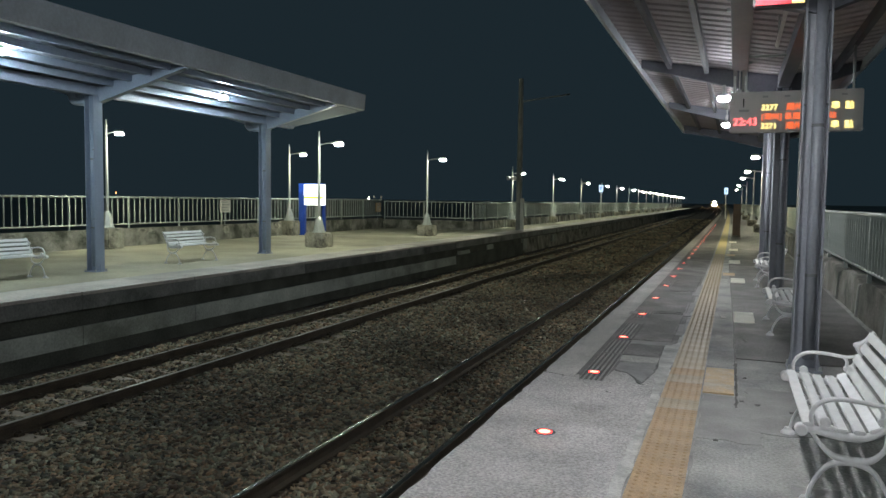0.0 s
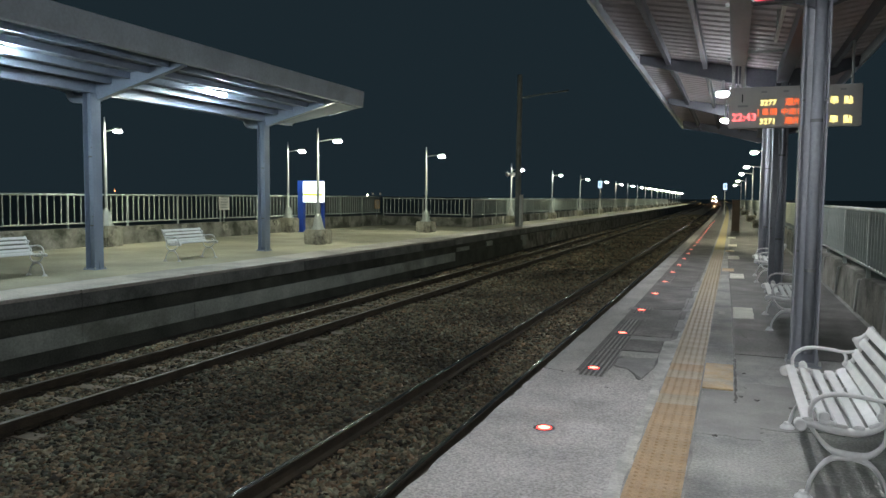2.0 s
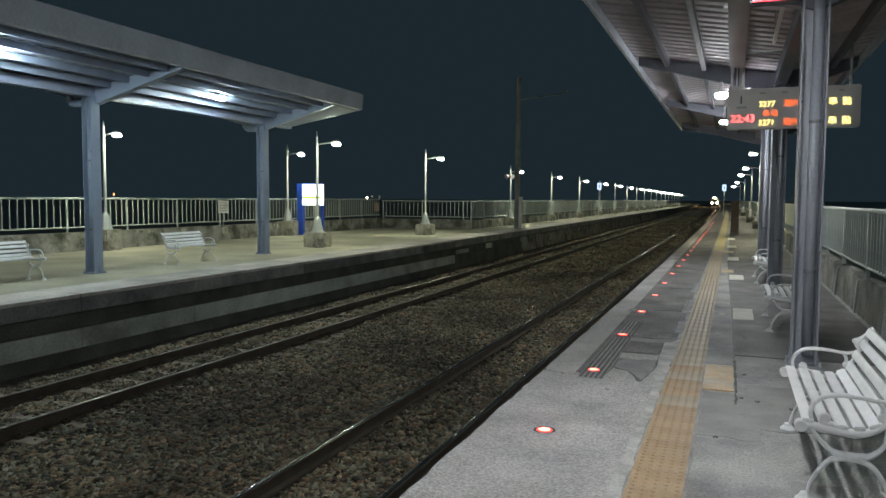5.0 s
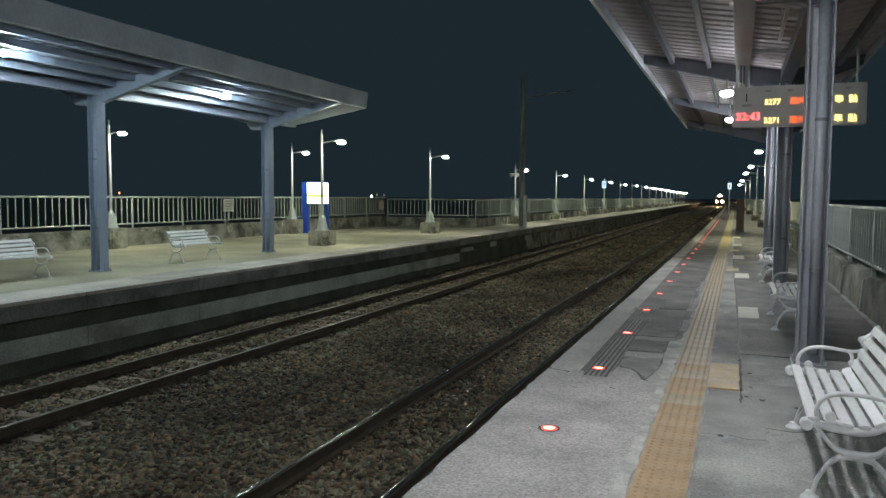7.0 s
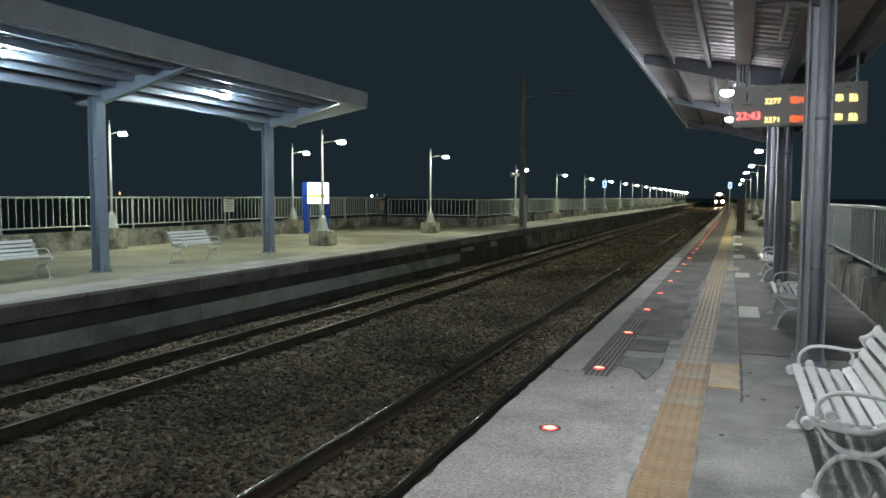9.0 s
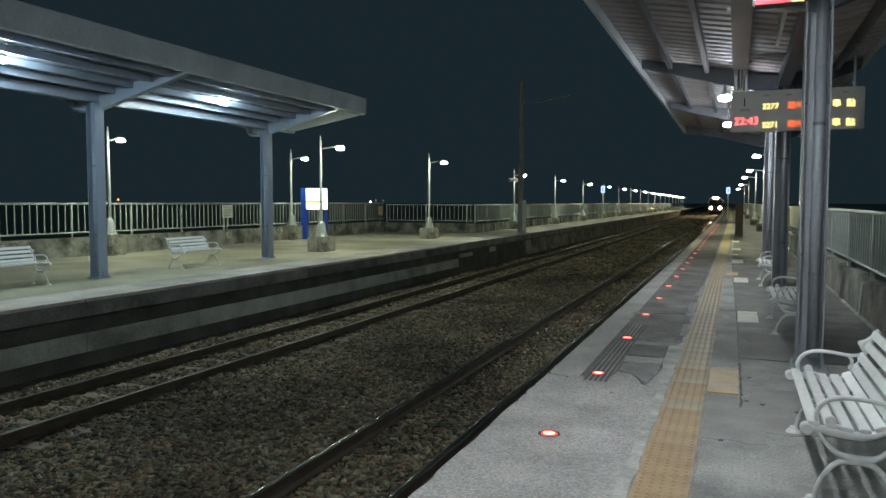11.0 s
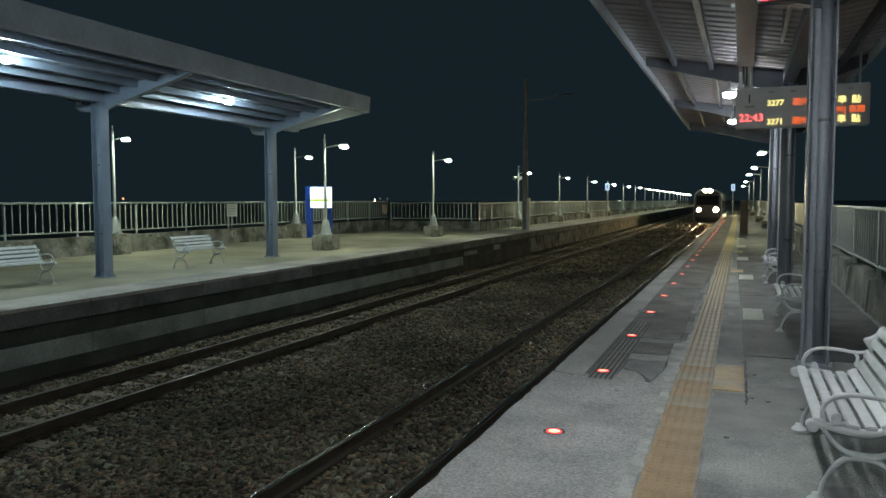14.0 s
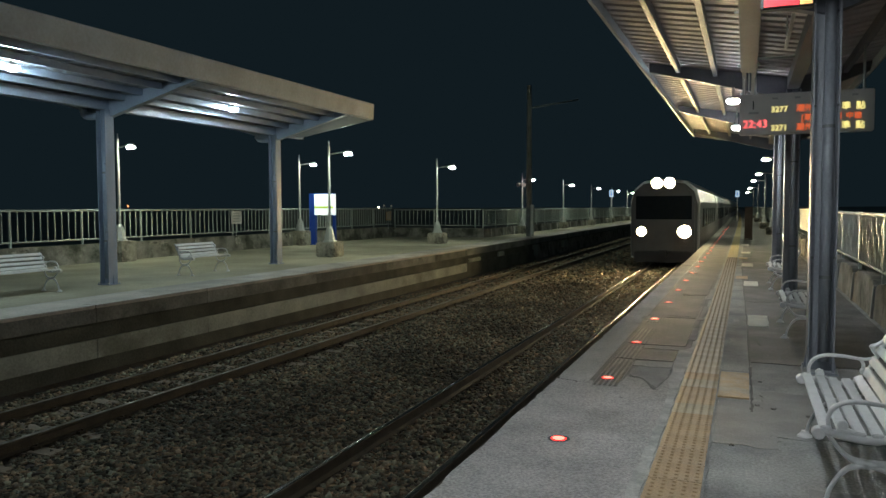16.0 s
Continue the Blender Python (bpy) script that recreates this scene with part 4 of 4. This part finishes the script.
    for y, x, w, d in ((11.21, 0.17, 0.26, 1.06), (16.55, 0.105, 0.27, 1.0), (21.8, 0.04, 0.28, 1.2), (27.5, 0.0, 0.28, 1.2), (33, -0.03, 0.28, 1.2)):
        part("pale_patch", outline([(x - w / 2, y - d / 2), (x + w / 2, y - d / 2), (x + w / 2, y + d / 2), (x - w / 2, y + d / 2)], 0.012, 0.006, int(y), 0.08), PATCH, near, "pale repaired patch")
    for y in (17.93, 24.6):
        part("yellow_plate", Solid().box(-0.2, 0.05, y - 0.36, y + 0.36, 0, 0.011), PLATE, near)
    # iron cover strips round the edge lights
    for y0, y1 in ((6.66, 7.9), (7.96, 8.72), (8.9, 10.0), (10.6, 11.2), (14.7, 16.0), (18.7, 20.0)):
        part("cover_frame", Solid().box(-1.25, -1.03, y0 - 0.02, y1 + 0.02, 0.0, 0.0068), PATCH2, near)
        for k in range(5):
            x = -1.23 + 0.045 * k
            part("drain_bar", Solid().box(x - 0.011, x + 0.011, y0, y1, 0.0, 0.0088), GROOVE, near)


# ---- the train ----
def train_model():
    t = thing("train", "electric train with blazing headlights", "train")
    body_mat = material("train_side_steel", (0.5, 0.5, 0.48), 0.3, metal=0.6, vary=0.08, scale=1.0)
    glass = material("dark_glass", (0.015, 0.017, 0.02), 0.08, vary=0.05, bump=0)
    shell = [(-1.42, 0.25), (-1.45, 0.7), (-1.45, 2.7), (-1.3, 3.25), (-0.9, 3.6), (0, 3.7), (0.9, 3.6), (1.3, 3.25), (1.45, 2.7), (1.45, 0.7), (1.42, 0.25)]
    for k in range(8):
        y0 = 0.6 + 20.4 * k
        car = part("carriage", Solid().strip(shell, [y0 if k else 0.6, y0 + 19.8], curve=False), body_mat, t, "steel carriage with dark windows", bevel=0.03)
        for side in (-1, 1):
            for j in range(6):
                y = y0 + 2.2 + 2.7 * j
                part("window", Solid().box(side * 1.44, side * 1.462, y, y + 1.7, 1.55, 2.4), glass, car)
    REFLECTOR = material("lamp_reflector", (0.5, 0.47, 0.42), 0.35, metal=0.5, vary=0.1)
    cab_mat = material("train_front_paint", (0.08, 0.08, 0.085), 0.4, vary=0.1)
    cab = part("cab", Solid().strip([(x * 0.94, z * 0.96 + 0.02) for x, z in shell], [0.0, 0.58], curve=False), cab_mat, t, "blunt dark train front", bevel=0.1)
    part("windscreen", Solid().box(-1.15, 1.15, -0.03, 0.03, 1.95, 2.95), glass, cab, bevel=0.02)
    part("coupler", Solid().box(-0.2, 0.2, -0.5, 0.1, 0.35, 0.65), BLACK, cab, bevel=0.05)
    part("apron", Solid().box(-1.2, 1.2, -0.06, 0.3, 0.1, 0.6), BLACK, cab, bevel=0.04)
    for x, z, r, n in ((-0.88, 1.44, 0.16, "headlight"), (0.88, 1.44, 0.23, "headlight"), (-0.26, 3.49, 0.18, "top_light"), (0.26, 3.49, 0.18, "top_light")):
        h = part(n, Solid().hood(x, z, [(0.02, r + 0.06), (-0.28, r + 0.06), (-0.28, r + 0.04), (-0.03, r + 0.02)]), REFLECTOR, cab, "lamp with a deep bright hood")
        part("lens", Solid().tube([(x, -0.04, z), (x, -0.0505, z), (x, -0.053, z)], [r, r * 0.99, r * 0.96], 20), L_HEAD, h, "blazing warm white lens")
    return t


ground()
NEAR, FAR = platforms()
walls()
tracks()
CANOPY_FAR = canopy("canopy_far", "blue-grey butterfly canopy over the far platform", -12.3, 1, -9.9, -14.3, 3.66, 4.08, -4.0, 19.4, (0.1, 6.1, 12.1, 18.07), (2.9, 8.95, 14.64), -11.1, L_FAR, (0.2, 0.4, 0.6, 0.8), -0.2, SOFFIT, PAINT, 0.44)
PANEL = Solid().add([(-12.2, 18.2, 3.672), (-10.0, 18.2, 4.057), (-10.0, 19.38, 4.057), (-12.2, 19.38, 3.672), (-12.2, 18.2, 3.687), (-10.0, 18.2, 4.072), (-10.0, 19.38, 4.072), (-12.2, 19.38, 3.687)],
                    [(0, 1, 2, 3), (7, 6, 5, 4), (0, 4, 5, 1), (1, 5, 6, 2), (2, 6, 7, 3), (3, 7, 4, 0)])
part("end_panel", PANEL, MATT_PANEL, CANOPY_FAR, "flat panel closing the canopy end")
for y in (6.1, 12.0, 18.05):
    column("canopy_column", "blue-grey steel column on the far platform", -12.3, y, 3.6, 0.12, PAINT)
canopy("canopy_near", "grey steel canopy with ribbed sheets over the benches", 0.68, -1, -1.75, 1.85, 3.56, 3.97, -7.0, 27.4, (-4.05, 1.95, 7.95, 13.95, 19.95, 25.95), (-3.0, 1.0, 5.0, 13.9, 18.6), -0.24, L_NEAR, (0.25, 0.5, 0.75), 0.145, SHEET_NEAR, BEAM_NEAR, 0.38)
for x, y in ((0.67, -4.05), (0.668, 7.95), (0.69, 13.95), (0.70, 19.95)):
    column("canopy_column", "grey steel column beside the benches", x, y, 3.5, 0.115, PAINT_NEAR)
for x, y in ((-12.45, 21.3), (-12.45, 30.5)):
    lamp_post(x, y, 0, 3.3, 0.68, 0.48, "pale lamp post on a chipped concrete plinth")
for x, y, r in ((-17.3, 17.35, 0.47), (-17.5, 27.5, 0.65)):
    lamp_post(x, y, 0, 3.395, r, 0.62, "pale lamp post beside the far railing")
for y in [43.9 + 11.1 * k for k in range(17)]:
    lamp_post(-12.4, y, 0, 3.2 - 0.0016 * (y - 44), 0.6, 0.46, "pale lamp post along the narrow far platform")
for x, y in ((1.43, 31), (1.4, 45), (1.29, 57), (1.25, 80), (1.2, 105)):
    lamp_post(x, y, 0, 3.34, 0.72, 0.46, "pale lamp post at the end of the near platform", 180, L_POSTNEAR)
benches()
station_sign()
TICKER = led_board()
fence_notice(-17.66, 23.06, 1.0, BOARD, "small grey notice on the far railing")
fence_notice(-17.66, 36.0, 0.9, TACTILE, "small yellow notice on the far railing")
lit_marker(-12.1, 75.0, "lit bluish sign on a post on the far platform")
lit_marker(-0.66, 85.0, "lit bluish sign on a post on the near platform")
mast(-10.7, 39.2, 8.0, "dark overhead line mast on the far platform")
q = thing("loudspeaker_pair", "two white horn loudspeakers on a lamp post", "loudspeaker", pose(-12.4 + bend(43.9), 43.82, 2.92))
part("clamp", Solid().tube([(0, 0, -0.08), (0, 0, 0.08)], 0.07, 10), GALV, q)
for s_ in (-1, 1):
    part("horn", Solid().tube([(s_ * 0.04, -0.02, 0.02), (s_ * 0.12, -0.1, 0.02), (s_ * 0.2, -0.2, -0.02)], [0.05, 0.07, 0.13], 14), WHITE, q)
q = thing("batten_light", "slim pale batten light, unlit, under the canopy", "lamp", pose(0.40, 7.7, 3.44))
part("batten", Solid().box(-0.018, 0.018, 0, 2.3, 0, 0.05), BOARD, q, bevel=0.01)
for y in (0.3, 2.0):
    part("bracket", Solid().tube([(0, y, 0.05), (0, y, 0.34)], 0.01, 6), GALV, q)
q = thing("cable_tray", "long pale cable tray hung under the canopy arms", "cable tray", pose(0.0, 0, 3.37))
part("duct", Solid().box(-0.1, 0.1, -6, 11.1, 0, 0.06), DUCT, q, bevel=0.012)
for x in (-0.06, 0.06):
    part("tray_rail", Solid().box(x - 0.026, x + 0.026, 11.1, 13.8, 0, 0.05), DUCT, q, bevel=0.008)
for y in (-4.0, -1.0, 2.0, 5.0, 7.9, 10.9, 13.6):
    part("cross_piece", Solid().box(-0.14, 0.14, y - 0.025, y + 0.025, 0.05, 0.08), GALV, q)
    part("hanger", Solid().tube([(0.0, y, 0.07), (0.0, y, 0.48)], 0.012, 6), GALV, q)
# added solid panel where the railing catches lamplight
q = thing("notice_board", "pale panel standing in for a lamplit stretch of railing", "board", pose(1.73, 24.6, 0.8))
part("panel", Solid().box(-0.012, 0.012, 0, 4.4, 0, 0.68), LIT_RAILING, q, bevel=0.004)
for y in (0.2, 2.2, 4.2):
    part("bracket", Solid().box(0.012, 0.06, y - 0.02, y + 0.02, 0.3, 0.36), GALV, q)
q = thing("control_cabinet", "dark brown control cabinet standing on the near platform", "cabinet", pose(0.1, 38.3, 0))
part("body", Solid().box(-0.17, 0.17, -0.14, 0.14, 0.06, 1.5), BROWN, q, bevel=0.01)
part("base", Solid().box(-0.19, 0.19, -0.16, 0.16, 0, 0.08), OLD_WALL, q)
part("lid", Solid().box(-0.19, 0.19, -0.16, 0.16, 1.5, 1.55), BROWN, q, bevel=0.01)
for k in range(30):
    red_light(5.0 + 1.97 * k)
for y, x, z, m in ((300, -293.5, 2.4, L_TOWNORANGE), (300, -150.6, 1.3, L_TOWN), (300, -144.5, 1.9, L_TOWNSMALL), (300, -148, 2.0, L_TOWNSMALL)):
    q = thing("distant_lamp", "far town lamp in the dark", "lamp", pose(x, y, -1.9), "distant lamps")
    part("pole", Solid().tube([(0, 0, 0), (0, 0, z + 1.9)], 0.12), MASTMAT, q)
    part("globe", Solid().tube([(0, 0, z + 1.9), (0, 0, z + 2.3), (0, 0, z + 2.8)], [0.2, 0.4, 0.2], 10), m, q)
surface(NEAR)
fences()
stones("ballast", 150000, FAR_EDGE + 0.45, NEAR_EDGE, 2.5, 24, 0.029, 7)
stones("ballast", 34000, FAR_EDGE + 0.45, NEAR_EDGE, -8, 2.5, 0.036, 10)
stones("ballast", 32000, FAR_EDGE + 0.45, NEAR_EDGE, 24, 60, 0.05, 8)
stones("ballast", 16000, FAR_EDGE + 0.45, NEAR_EDGE, 58, 130, 0.08, 9)
TRAIN = train_model()


def motions():
    rows = []
    for k in range(33):
        t = 0.5 * k
        y = 33.5 + 27.0 * (16.0 - t)
        rows.append((t, pose(NEAR_TRACK + bend(y), y, RAIL_TOP, 0, 0, math.degrees(math.atan(y / 14000)))))
    walk(TRAIN, rows)
    # the running message: each sign runs leftwards over the board, back inside its case, and on again
    for sign, offset in TICKER:
        run_out, run_in = (offset + 0.04) / 0.138, 11.3 + offset / 0.165
        spots = [(t, 0.41 + offset - 0.138 * t, -0.004) for t in [0.0] + [k for k in range(1, 7) if k < run_out - 0.2] + [run_out]]
        spots.append((run_out + 0.1, 0.33, 0.06))
        if run_in < 15.5:
            spots += [(run_in - 0.1, 1.56, 0.06), (run_in, 1.55, -0.004), (16.0, 1.56 - 0.165 * (16.0 - run_in), -0.004)]
        else:
            spots.append((16.0, 1.5, 0.06))
        walk(sign, [(t, pose(x, y, 0.178, 90, 0, 0)) for t, x, y in spots])


motions()
